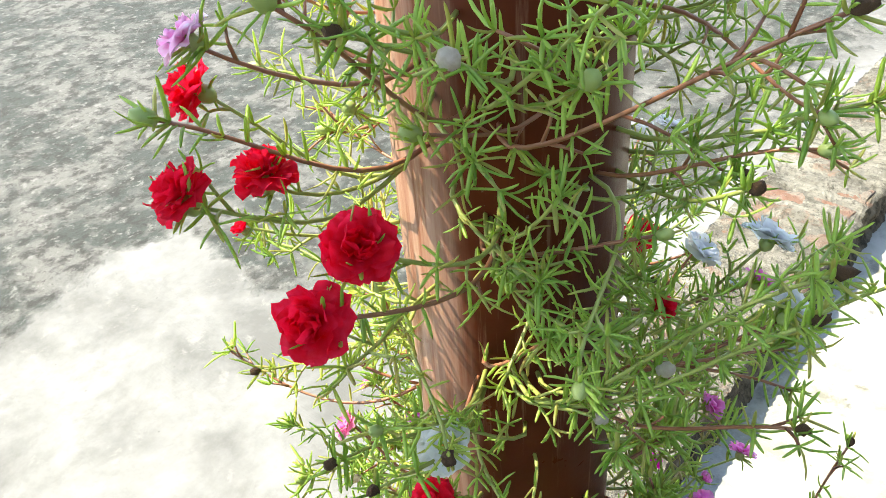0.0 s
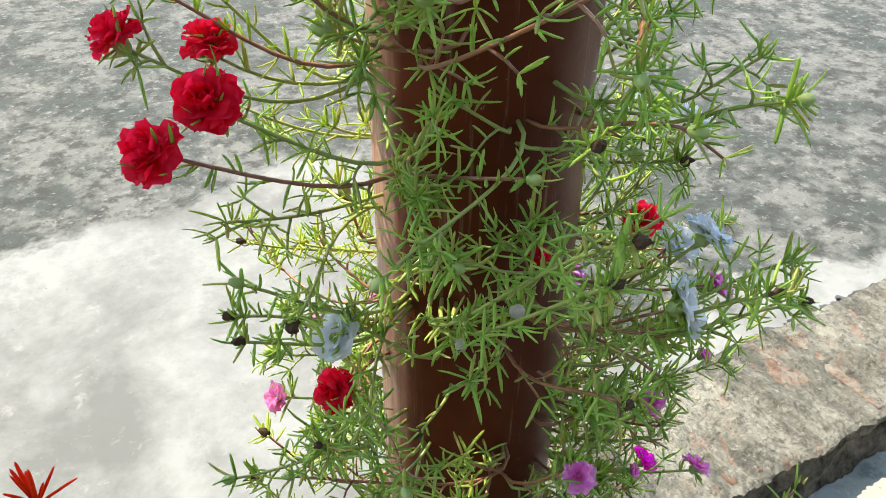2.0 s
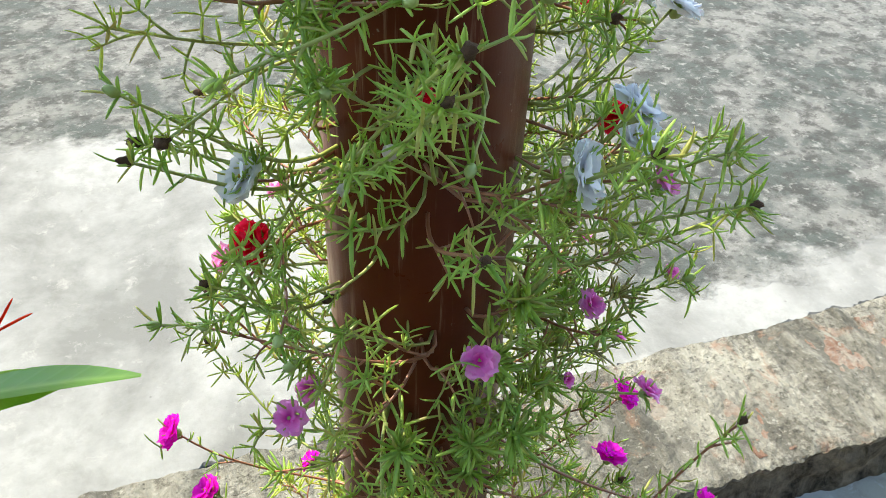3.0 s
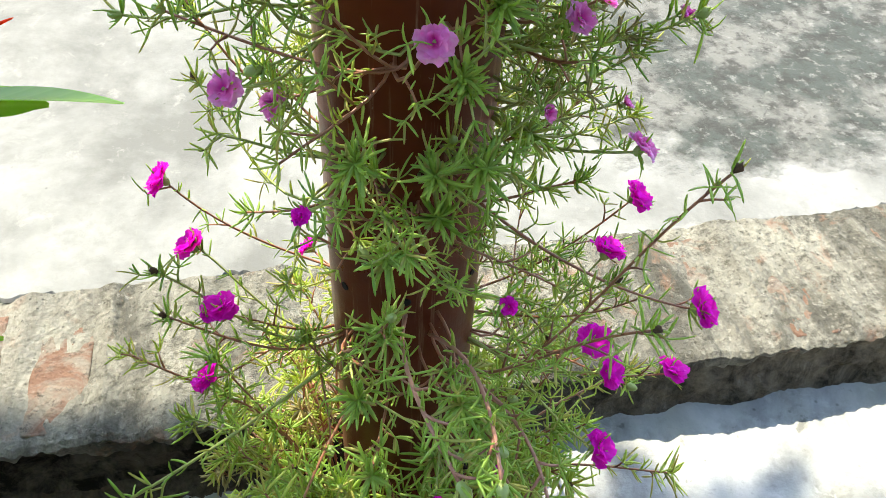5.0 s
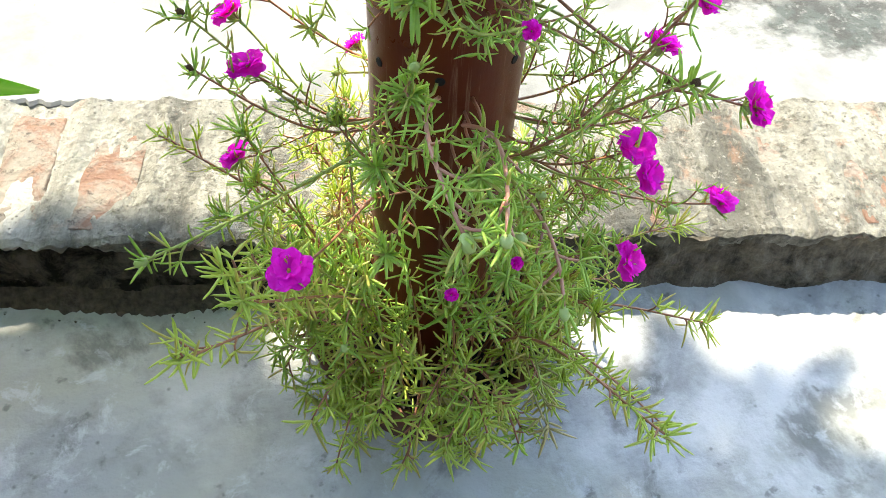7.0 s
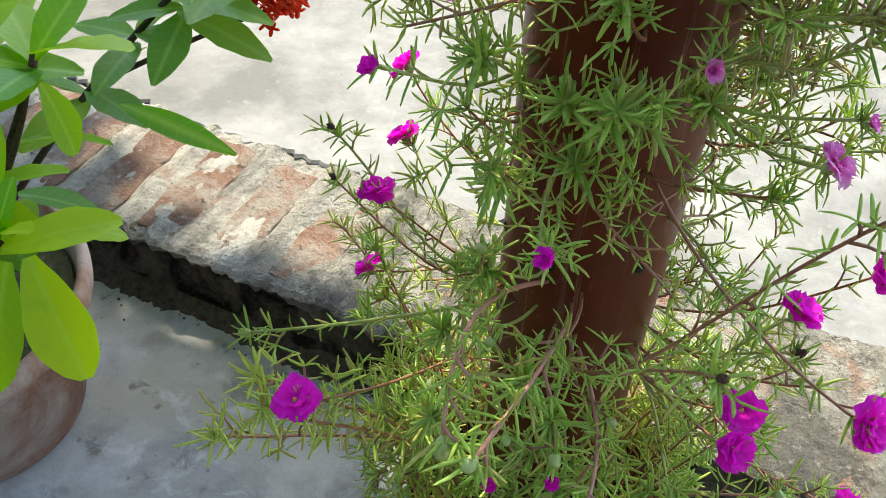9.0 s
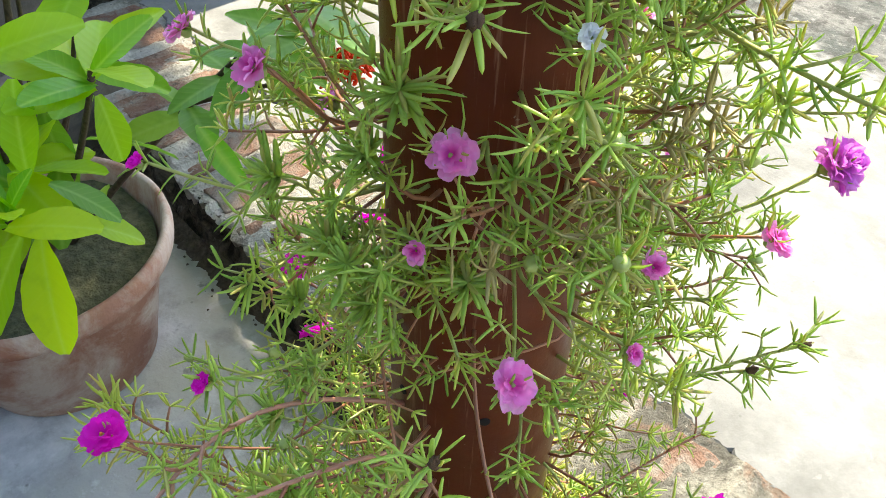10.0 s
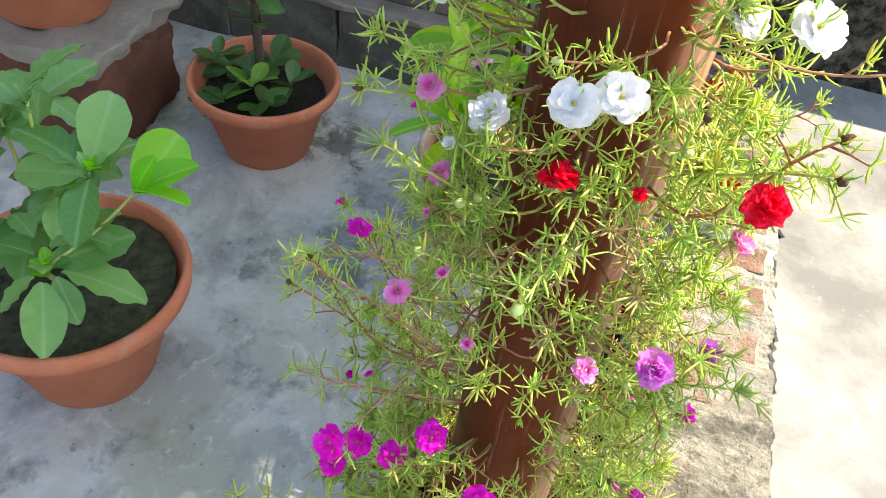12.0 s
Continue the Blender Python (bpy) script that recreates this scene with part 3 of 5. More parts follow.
def add_stem(plant, path, r, leafiness=1.0, whorl=True, red=False, r0=0.0011, leaf_len=0.0135, bare=0.25, wide=0.062, leaf=None, skin=None):
    """One trailing stem: leaves stand in loose tufts at its nodes, on short side shoots and at its end."""
    sv, sf = tube(path, r0, r0 * 0.66)
    lv, lf = [], []
    total = sum((b - a).length for a, b in zip(path, path[1:]))
    n = max(1, int(total * (1 - bare) / 0.0072 * leafiness))
    ang = r.random() * 6
    for i in range(n):
        t = min(bare + (1 - bare) * ((i + r.random() * 0.8) / n) ** 0.72, 0.97)
        q = t * (len(path) - 1)
        k = min(int(q), len(path) - 2)
        p = path[k].lerp(path[k + 1], q - k)
        s, u, d = frame_of(path[k + 1] - path[k])
        ang += 2.4 + r.uniform(-0.4, 0.4)
        out = s * math.cos(ang) + u * math.sin(ang)
        if r.random() < 0.30 and total > 0.03:
            ln = r.uniform(0.007, 0.020)
            e = p + (out + d * r.uniform(0.4, 1.2)).normalized() * ln
            v, f = tube([p, p.lerp(e, 0.5) + d * 0.001, e], r0 * 0.7, r0 * 0.5)
            o = len(sv)
            sv += v
            sf += [tuple(j + o for j in q2) for q2 in f]
            star(lv, lf, e, e - p, r.randint(4, 6), leaf_len, r, wide)
            needle(lv, lf, p.lerp(e, 0.5), out * -0.4 + d, leaf_len * r.uniform(0.7, 1.1), leaf_len * wide, r.uniform(-0.3, 0.4))
        else:
            for _ in range(r.randint(2, 3)):
                a = ang + r.uniform(-1.5, 1.5)
                needle(lv, lf, p + d * r.uniform(-0.002, 0.002), s * math.cos(a) + u * math.sin(a) + d * r.uniform(0.1, 1.0), leaf_len * r.uniform(0.65, 1.25), leaf_len * wide * r.uniform(0.85, 1.2), r.uniform(-0.6, 0.8))
    if whorl:
        star(lv, lf, path[-1], path[-1] - path[-2], r.randint(6, 9), leaf_len * 1.1, r, wide)
        if r.random() < 0.4:
            star(lv, lf, path[-1] + (path[-2] - path[-1]).normalized() * r.uniform(0.003, 0.006), path[-1] - path[-2], r.randint(4, 7), leaf_len * 1.2, r, wide, 1.3)
    stem = mesh_ob("stem", sv, sf, skin or (STEM_RED if red else STEM_GREEN), plant)
    mesh_ob("leaves", lv, lf, leaf or MOSS_LEAF, stem)
    return stem


def arch(p0, p1, r, sag=0.0):
    """A stem's line from the pipe to its tip: it leaves outwards, then bends up."""
    out = Vector((p0.x, p0.y, 0)).normalized()
    ln = (p1 - p0).length
    c1 = p0 + out * (ln * 0.35) + Vector((0, 0, -sag * ln)) + Vector((r.uniform(-1, 1), r.uniform(-1, 1), r.uniform(-1, 1))) * ln * 0.06
    c2 = p0.lerp(p1, 0.66) + Vector((0, 0, -sag * ln * 1.1)) + Vector((r.uniform(-1, 1), r.uniform(-1, 1), r.uniform(-1, 1))) * ln * 0.06
    return bezier(p0, c1, c2, p1, max(5, int(ln / 0.012)))


PLANTS = []          # angle, height, empty, generator


def pocket(ang, z, rad=R):
    a = radians(ang)
    ob = tagged(new("moss_rose"), "moss rose with needle leaves trailing from the brown pipe", "plant", "moss roses in the pipe planter")
    PLANTS.append((ang, z, ob, random.Random(int(ang * 13 + z * 1000)), rad))
    return ob


ROWS_Z = (0.385, 0.548, 0.602, 0.658, 0.712, 0.766, 0.820, 0.874, 0.928)
for _i, _z in enumerate(ROWS_Z):
    for _k in range(7):
        pocket(-180 + 360 / 7 * _k + (26 if _i % 2 else 0) + rnd.uniform(-8, 8), _z + rnd.uniform(-0.008, 0.008))


def fill_pocket(ang, z, plant, r, rad, count):
    for _ in range(count):
        a0 = radians(ang + r.uniform(-9, 9))
        p0 = Vector((math.cos(a0) * (rad - 0.002), math.sin(a0) * (rad - 0.002), z + r.uniform(-0.006, 0.006)))
        swing = r.gauss(0, 34)
        a1 = a0 + radians(swing)
        reach = r.uniform(0.014, 0.040) if r.random() < 0.36 else r.uniform(0.04, 0.092)
        if r.random() < 0.14:
            reach *= 1.3
        p1 = Vector((math.cos(a1) * (rad + reach), math.sin(a1) * (rad + reach), p0.z + r.uniform(-0.022, 0.045)))
        path = arch(p0, p1, r, r.uniform(-0.05, 0.22))
        add_stem(plant, path, r, r.uniform(0.8, 1.15), True, r.random() < (0.52 if z < 0.6 else 0.36), leaf_len=r.uniform(0.0102, 0.0132), bare=r.uniform(0.12, 0.35), leaf=MAT_LEAF if r.random() < (0.5 if z < 0.62 else 0.22) else None)
        x = r.random()
        d = path[-1] - path[-2]
        if x < 0.20:
            add_bud(plant, path[-1] + d.normalized() * 0.003, d, "green", r)
        elif x < 0.30:
            add_bud(plant, path[-1] + d.normalized() * 0.003, d, "dried", r)
        elif x < 0.33:
            add_bud(plant, path[-1] + d.normalized() * 0.003, d, "cream", r)


for _a, _z, _p, _r, _rad in PLANTS:
    _n = 1 if 285 < _a % 360 < 350 and 0.5 < _z < 0.9 else 1 if 195 < _a % 360 < 240 and 0.6 < _z < 0.86 else 1 if 115 < _a % 360 < 235 and _z > 0.85 else 2 if 105 < _a % 360 < 155 and _z > 0.6 else 2 if _z < 0.5 else 3 if _r.random() < 0.7 else 4
    fill_pocket(_a, _z, _p, _r, _rad, _n)

# the sunny side is overgrown: short tufted stems crowd over the pipe, yellowing towards its foot
THICKETS = [  # angles, heights, reach, number, share of yellowed stems, breadth of the leaves
    (30, 100, 0.55, 0.80, 0.015, 0.085, 34, 0.35, 0.064), (36, 108, 0.34, 0.56, 0.020, 0.095, 36, 0.75, 0.060),
    (-50, 15, 0.57, 0.66, 0.012, 0.045, 6, 0.35, 0.072),
]
for _a0, _a1, _z0, _z1, _r0, _r1, _n, _dry, _w in THICKETS:
    _r = random.Random(int(_a0 + 1000 * _z0))
    for _ in range(_n):
        _b, _z = _r.uniform(_a0, _a1), _r.uniform(_z0, _z1)
        _q = min(PLANTS, key=lambda q: (((_b - q[0] + 180) % 360 - 180) / 30) ** 2 + ((_z - q[1]) / 0.04) ** 2)
        _e, _s = radians(_b + _r.gauss(0, 18)), radians(_b)
        _p0 = Vector((math.cos(_s) * (R - 0.002), math.sin(_s) * (R - 0.002), _z))
        _p1 = Vector((math.cos(_e) * (R + _r.uniform(_r0, _r1)), math.sin(_e) * (R + _r.uniform(_r0, _r1)), _z + _r.uniform(-0.02, 0.04)))
        _x = _r.random()
        add_stem(_q[2], arch(_p0, _p1, _r, _r.uniform(-0.05, 0.15)), _r, _r.uniform(1.0, 1.35), True, _r.random() < 0.3, leaf_len=_r.uniform(0.0108, 0.0140), bare=0.15, wide=_w, leaf=STRAW_LEAF if _x < _dry * 0.3 else MAT_LEAF if _x < _dry else None)

# blooms by colour: place, width and, for the most conspicuous, the way they face
WHITE_BLOOMS = [
    (0.072, 0.054, 0.852, 0.0235), (0.100, 0.083, 0.868, 0.0235), (0.105, -0.076, 0.752, 0.0110), (-0.098, -0.037, 0.774, 0.0235, -0.74, -0.20, 0.65),
    (0.059, -0.107, 0.824, 0.0235, 0.63, -0.24, 0.74), (0.020, -0.135, 0.817, 0.0235, 0.70, -0.59, 0.40), (0.096, -0.058, 0.774, 0.0235), (0.138, -0.012, 0.820, 0.0235),
    (0.123, 0.009, 0.821, 0.0235),
]
BLUSH_BLOOMS = [
    (-0.139, 0.019, 0.963, 0.0190, -0.32, 0.54, 0.78),
]
RED_BLOOMS = [
    (-0.110, 0.064, 0.855, 0.0115), (0.094, 0.034, 0.744, 0.0115), (-0.161, 0.008, 0.918, 0.0225, -0.34, 0.50, 0.80), (-0.124, 0.016, 0.905, 0.0225, 0.02, 0.07, 1.00),
    (-0.145, -0.056, 0.915, 0.0225, -0.37, -0.53, 0.76), (-0.165, -0.058, 0.902, 0.0225, -0.79, -0.24, 0.56), (-0.126, 0.044, 0.933, 0.0225, -0.69, 0.58, 0.43), (-0.097, -0.026, 0.727, 0.0225),
    (-0.032, -0.101, 0.839, 0.0115), (0.115, -0.011, 0.755, 0.0225, -0.43, 0.07, 0.90), (0.129, 0.092, 0.785, 0.0225, 0.52, 0.18, 0.84),
]
PINK_BLOOMS = [
    (-0.070, 0.072, 0.689, 0.0170), (-0.111, 0.046, 0.662, 0.0190), (-0.010, 0.120, 0.649, 0.0150), (0.055, 0.105, 0.699, 0.0190),
]
LILAC_BLOOMS = [
    (0.054, -0.096, 0.648, 0.0120), (0.123, -0.042, 0.608, 0.0120), (0.088, -0.096, 0.775, 0.0170), (0.065, -0.090, 0.696, 0.0170),
    (-0.009, -0.119, 0.707, 0.0170), (-0.098, -0.105, 0.681, 0.0170), (0.110, -0.098, 0.621, 0.0180, 0.55, -0.05, 0.83), (0.133, 0.036, 0.630, 0.0170),
    (0.134, -0.063, 0.677, 0.0120), (-0.078, -0.042, 0.626, 0.0190),
]
VIOLET_BLOOMS = [
    (0.132, 0.074, 0.650, 0.0235, 0.72, 0.10, 0.68), (0.031, 0.124, 0.570, 0.0205, 0.70, 0.25, 0.66),
]
MAGENTA_BLOOMS = [
    (0.041, 0.102, 0.377, 0.0115), (0.000, -0.150, 0.362, 0.0115), (-0.170, 0.072, 0.485, 0.0235, -0.80, 0.05, 0.59),
    (-0.154, 0.037, 0.449, 0.0235), (0.130, -0.055, 0.495, 0.0235, 0.46, 0.25, 0.85), (0.169, -0.005, 0.495, 0.0235, 0.69, -0.12, 0.72), (0.168, -0.121, 0.505, 0.0235, 0.74, -0.33, 0.59),
    (0.121, -0.085, 0.436, 0.0235, 0.12, -0.28, 0.95), (0.121, -0.115, 0.441, 0.0235, 0.72, -0.43, 0.55), (0.201, -0.075, 0.370, 0.0235, 0.46, 0.18, 0.87), (0.116, -0.140, 0.385, 0.0235, 0.68, -0.36, 0.63),
    (-0.095, -0.203, 0.462, 0.0235, 0.04, -0.16, 0.99), (-0.131, -0.046, 0.469, 0.0235, -0.25, 0.18, 0.95), (-0.154, -0.024, 0.366, 0.0235, -0.62, 0.24, 0.75), (-0.071, -0.149, 0.642, 0.0115),
    (0.020, -0.177, 0.599, 0.0115), (0.037, -0.156, 0.405, 0.0115), (0.028, 0.128, 0.346, 0.0180), (0.025, 0.134, 0.486, 0.0165),
    (-0.068, 0.098, 0.374, 0.0180),
]
BLOOMS = [("white", WHITE_BLOOMS), ("blush", BLUSH_BLOOMS), ("red", RED_BLOOMS), ("pink", PINK_BLOOMS), ("lilac", LILAC_BLOOMS), ("violet", VIOLET_BLOOMS), ("magenta", MAGENTA_BLOOMS)]

def nearest_pocket(p):
    best, val = None, 9e9
    a = math.degrees(math.atan2(p.y, p.x))
    for q in PLANTS:
        da = abs((a - q[0] + 180) % 360 - 180)
        dz = p.z - 0.035 - q[1]
        v = (da / 30) ** 2 + (dz / 0.04) ** 2
        if v < val:
            best, val = q, v
    return best


for _c, _x, _y, _z, _w, *_face in [(c, *q) for c, rows in BLOOMS for q in rows]:
    _p = Vector((_x, _y, _z))
    _q = nearest_pocket(_p)
    _r = _q[3]
    _a0 = radians(_q[0])
    _p0 = Vector((math.cos(_a0) * (_q[4] - 0.002), math.sin(_a0) * (_q[4] - 0.002), _q[1]))
    _out = Vector((_x, _y, 0)).normalized()
    _path = arch(_p0, _p - (Vector(_face) * 0.003 if _face else _out * 0.004), _r, 0.12)
    add_stem(_q[2], _path, _r, 0.55, True, _w > 0.0145 and _r.random() < (0.6 if _z < 0.55 else 0.25), 0.0012, 0.0114, 0.3)
    _d = _out * 0.60 + Vector((0, 0, 0.70)) + Vector((_r.uniform(-1, 1), _r.uniform(-1, 1), _r.uniform(-1, 1))) * 0.3
    if _face:
        _d = Vector(_face)
    add_flower(_q[2], _p, _d, _c, _w, _r)

# long or conspicuous shoots: angle and height on the pipe, then angle, reach and height of the tip, and what ends it
SHOOTS_UPPER = [
    (-167, 0.879, -142, 0.085, 0.861, "g"), (-156, 0.853, -112, 0.105, 0.877, "g"), (-148, 0.859, -132, 0.100, 0.900, "n"),
    (-158, 0.846, -134, 0.090, 0.858, "n"), (-157, 0.916, -169, 0.140, 0.981, "g"), (-146, 0.907, -106, 0.155, 0.972, "d"),
    (-152, 0.917, -131, 0.140, 0.982, "n"), (-177, 0.895, 169, 0.155, 0.937, "g"), (-85, 0.870, -104, 0.130, 0.903, "d"),
    (-87, 0.891, -91, 0.120, 0.911, "n"), (-175, 0.918, -149, 0.099, 0.915, "n"),
]
SHOOTS_MIDDLE = [
    (-144, 0.781, -104, 0.165, 0.887, "d"), (-139, 0.774, -106, 0.165, 0.870, "d"), (-104, 0.747, -100, 0.160, 0.804, "d"),
    (-131, 0.773, -114, 0.120, 0.823, "c"), (-145, 0.774, -125, 0.110, 0.797, "c"), (-156, 0.787, -134, 0.100, 0.835, "n"),
    (-91, 0.770, -81, 0.170, 0.845, "d"), (-137, 0.739, -157, 0.100, 0.782, "n"), (-157, 0.774, -161, 0.150, 0.830, "g"),
    (-158, 0.762, -163, 0.150, 0.795, "d"), (-158, 0.766, -174, 0.140, 0.786, "d"), (-164, 0.670, -151, 0.140, 0.740, "d"),
    (-163, 0.680, -180, 0.153, 0.660, "g"), (-128, 0.801, -106, 0.090, 0.847, "n"), (-76, 0.749, -49, 0.170, 0.778, "d"),
    (-76, 0.753, -52, 0.160, 0.808, "n"), (-65, 0.869, -73, 0.150, 0.911, "g"),
]
SHOOTS_LOWER = [
    (-109, 0.582, -111, 0.085, 0.606, "n"), (-92, 0.579, -91, 0.085, 0.608, "n"), (-69, 0.573, -71, 0.085, 0.605, "n"),
    (-129, 0.514, -135, 0.090, 0.545, "n"), (-105, 0.517, -105, 0.085, 0.552, "n"), (-70, 0.516, -75, 0.090, 0.560, "n"),
    (-123, 0.630, -124, 0.100, 0.671, "n"), (-77, 0.632, -80, 0.090, 0.660, "n"), (-140, 0.421, -103, 0.124, 0.530, "g"),
    (-140, 0.415, -97, 0.130, 0.474, "g"), (-135, 0.407, -87, 0.160, 0.439, "g"), (-88, 0.415, -77, 0.160, 0.434, "g"),
    (-156, 0.404, -166, 0.168, 0.504, "d"), (-156, 0.397, -166, 0.170, 0.462, "d"), (-14, 0.396, -25, 0.150, 0.473, "d"),
    (-13, 0.395, -27, 0.169, 0.467, "n"), (-14, 0.373, -28, 0.180, 0.374, "g"),
]
SHOOTS_LATE = [
    (8, 0.735, -3, 0.190, 0.731, "g"), (29, 0.453, 29, 0.150, 0.511, "d"), (-69, 0.587, -39, 0.090, 0.648, "n"),
    (-46, 0.651, -31, 0.110, 0.708, "g"), (-43, 0.610, -30, 0.090, 0.640, "n"), (6, 0.506, 26, 0.167, 0.547, "d"),
    (-80, 0.439, -50, 0.200, 0.648, "d"), (-79, 0.430, -63, 0.207, 0.576, "d"), (37, 0.744, 38, 0.180, 0.820, "d"),
    (50, 0.708, 39, 0.170, 0.834, "d"), (6, 0.632, -10, 0.090, 0.644, "n"), (-20, 0.653, 3, 0.090, 0.691, "n"),
    (-25, 0.783, -22, 0.100, 0.818, "n"), (21, 0.797, 18, 0.100, 0.816, "n"), (8, 0.584, 71, 0.162, 0.565, "g"),
    (-93, 0.592, -70, 0.100, 0.577, "n"), (-61, 0.585, -72, 0.100, 0.616, "n"), (-97, 0.635, -76, 0.100, 0.692, "n"),
    (-29, 0.607, -32, 0.130, 0.661, "n"), (-38, 0.688, -40, 0.170, 0.759, "n"),
]

SHOOTS_NEAR = [
    (-140, 0.937, -148, 0.135, 0.967, "c"), (-125, 0.936, -137, 0.120, 0.966, "n"), (-143, 0.921, -131, 0.120, 0.951, "g"),
    (-161, 0.951, -153, 0.130, 0.971, "n"), (-153, 0.941, -163, 0.130, 0.971, "d"), (-116, 0.935, -126, 0.120, 0.965, "n"),
    (-151, 0.863, -136, 0.100, 0.863, "n"),
]
SHOOTS_EAST = [
    (-20, 0.684, -30, 0.125, 0.714, "g"), (-21, 0.747, -11, 0.100, 0.767, "n"), (2, 0.622, -8, 0.100, 0.642, "n"),
    (-37, 0.655, -52, 0.120, 0.675, "n"), (-1, 0.620, 9, 0.110, 0.650, "n"), (-26, 0.504, -34, 0.110, 0.504, "n"),
    (-18, 0.733, -28, 0.120, 0.763, "n"), (-6, 0.734, 4, 0.110, 0.754, "n"), (-69, 0.610, -69, 0.110, 0.630, "n"),
]
SHOOTS_DRY = [
    (-38, 0.629, -46, 0.115, 0.649, "n"), (-29, 0.647, -29, 0.120, 0.667, "n"), (-24, 0.657, -16, 0.120, 0.677, "n"),
    (5, 0.673, 5, 0.100, 0.693, "n"), (13, 0.704, 13, 0.110, 0.724, "n"),
]
SHOOT_KINDS = [(SHOOTS_UPPER + SHOOTS_MIDDLE + SHOOTS_LOWER + SHOOTS_LATE, None, 0.85), (SHOOTS_NEAR + SHOOTS_EAST, None, 1.1), (SHOOTS_DRY, STRAW_LEAF, 1.1)]
for _a0, _z0, _a1, _r1, _z1, _k, _m, _n in [(*q, m, n) for rows, m, n in SHOOT_KINDS for q in rows]:
    _b, _e = radians(_a0), radians(_a1)
    _p0 = Vector((math.cos(_b) * (R - 0.002), math.sin(_b) * (R - 0.002), _z0))
    _p1 = Vector((math.cos(_e) * _r1, math.sin(_e) * _r1, _z1))
    _q = nearest_pocket(_p0 + Vector((0, 0, 0.035)))
    _path = arch(_p0, _p1, _q[3], 0.06)
    add_stem(_q[2], _path, _q[3], _n, True, _r1 > 0.195 or _q[3].random() < (0.4 if _z1 < 0.6 else 0.15), 0.0012, 0.0120, 0.15 if _n < 1 else 0.35, leaf=_m)
    if _k != "n":
        add_bud(_q[2], _path[-1] + (_path[-1] - _path[-2]).normalized() * 0.004, _path[-1] - _path[-2], {"g": "green", "d": "dried", "c": "cream"}[_k], _q[3])

# shoots ending in full, broad-leaved rosettes: angle, reach and height of the tip
ROSETTES = [
    (-105, 0.110, 0.502), (-86, 0.150, 0.477), (-79, 0.140, 0.435), (-107, 0.150, 0.400), (-112, 0.130, 0.455), (-113, 0.110, 0.630), (-91, 0.100, 0.617),
    (-78, 0.110, 0.625), (-105, 0.110, 0.564), (-82, 0.090, 0.667), (-51, 0.090, 0.615), (-70, 0.090, 0.703), (-87, 0.085, 0.572), (-74, 0.140, 0.360),
]
for _a1, _r1, _z1 in ROSETTES:
    _r = random.Random(int(_a1 * 7 + _z1 * 1000))
    _b, _e = radians(_a1 + _r.uniform(-14, 14)), radians(_a1)
    _p0 = Vector((math.cos(_b) * (R - 0.002), math.sin(_b) * (R - 0.002), _z1 - _r.uniform(0.02, 0.05)))
    _p1 = Vector((math.cos(_e) * _r1, math.sin(_e) * _r1, _z1))
    _q = nearest_pocket(_p0 + Vector((0, 0, 0.035)))
    _path = arch(_p0, _p1, _r, 0.05)
    _stem = add_stem(_q[2], _path, _r, 0.75, True, _r.random() < 0.5, 0.0013, 0.0150, 0.4, 0.074)
    _lv, _lf = [], []
    for _k in range(3):
        star(_lv, _lf, _path[-1] + (_path[-2] - _path[-1]).normalized() * (0.0025 * _k), _path[-1] - _path[-2], 6, 0.0135 + 0.0022 * _k, _r, 0.085, 0.9 + 0.35 * _k)
    mesh_ob("leaves", _lv, _lf, MOSS_LEAF, _stem)

# stout red jointed shoots arching out in front, each ending in a plump bud
STOUT = [
    (-98, 0.450, (-0.030, -0.150, 0.525), (-0.005, -0.214, 0.505), STEM_PINK), (-80, 0.425, (0.025, -0.145, 0.510), (0.014, -0.222, 0.516), STEM_PINK),
    (-70, 0.395, (0.065, -0.140, 0.430), (0.060, -0.200, 0.420), STEM_PINK), (-150, 0.385, (-0.140, -0.085, 0.370), (-0.212, -0.105, 0.345), STEM_GREEN),
]
for _a0, _z0, _mid, _tip, _skin in STOUT:
    _p0 = Vector((math.cos(radians(_a0)) * (R - 0.002), math.sin(radians(_a0)) * (R - 0.002), _z0))
    _q = nearest_pocket(_p0 + Vector((0, 0, 0.035)))
    _path = bezier(_p0, _p0.lerp(Vector(_mid), 0.6), Vector(_mid), Vector(_tip), 16)
    add_stem(_q[2], _path, _q[3], 0.8, True, True, 0.0017, 0.0160, 0.25, 0.055, skin=_skin)
    add_bud(_q[2], _path[-1] + (_path[-1] - _path[-2]).normalized() * 0.004, _path[-1] - _path[-2], "plump", _q[3])

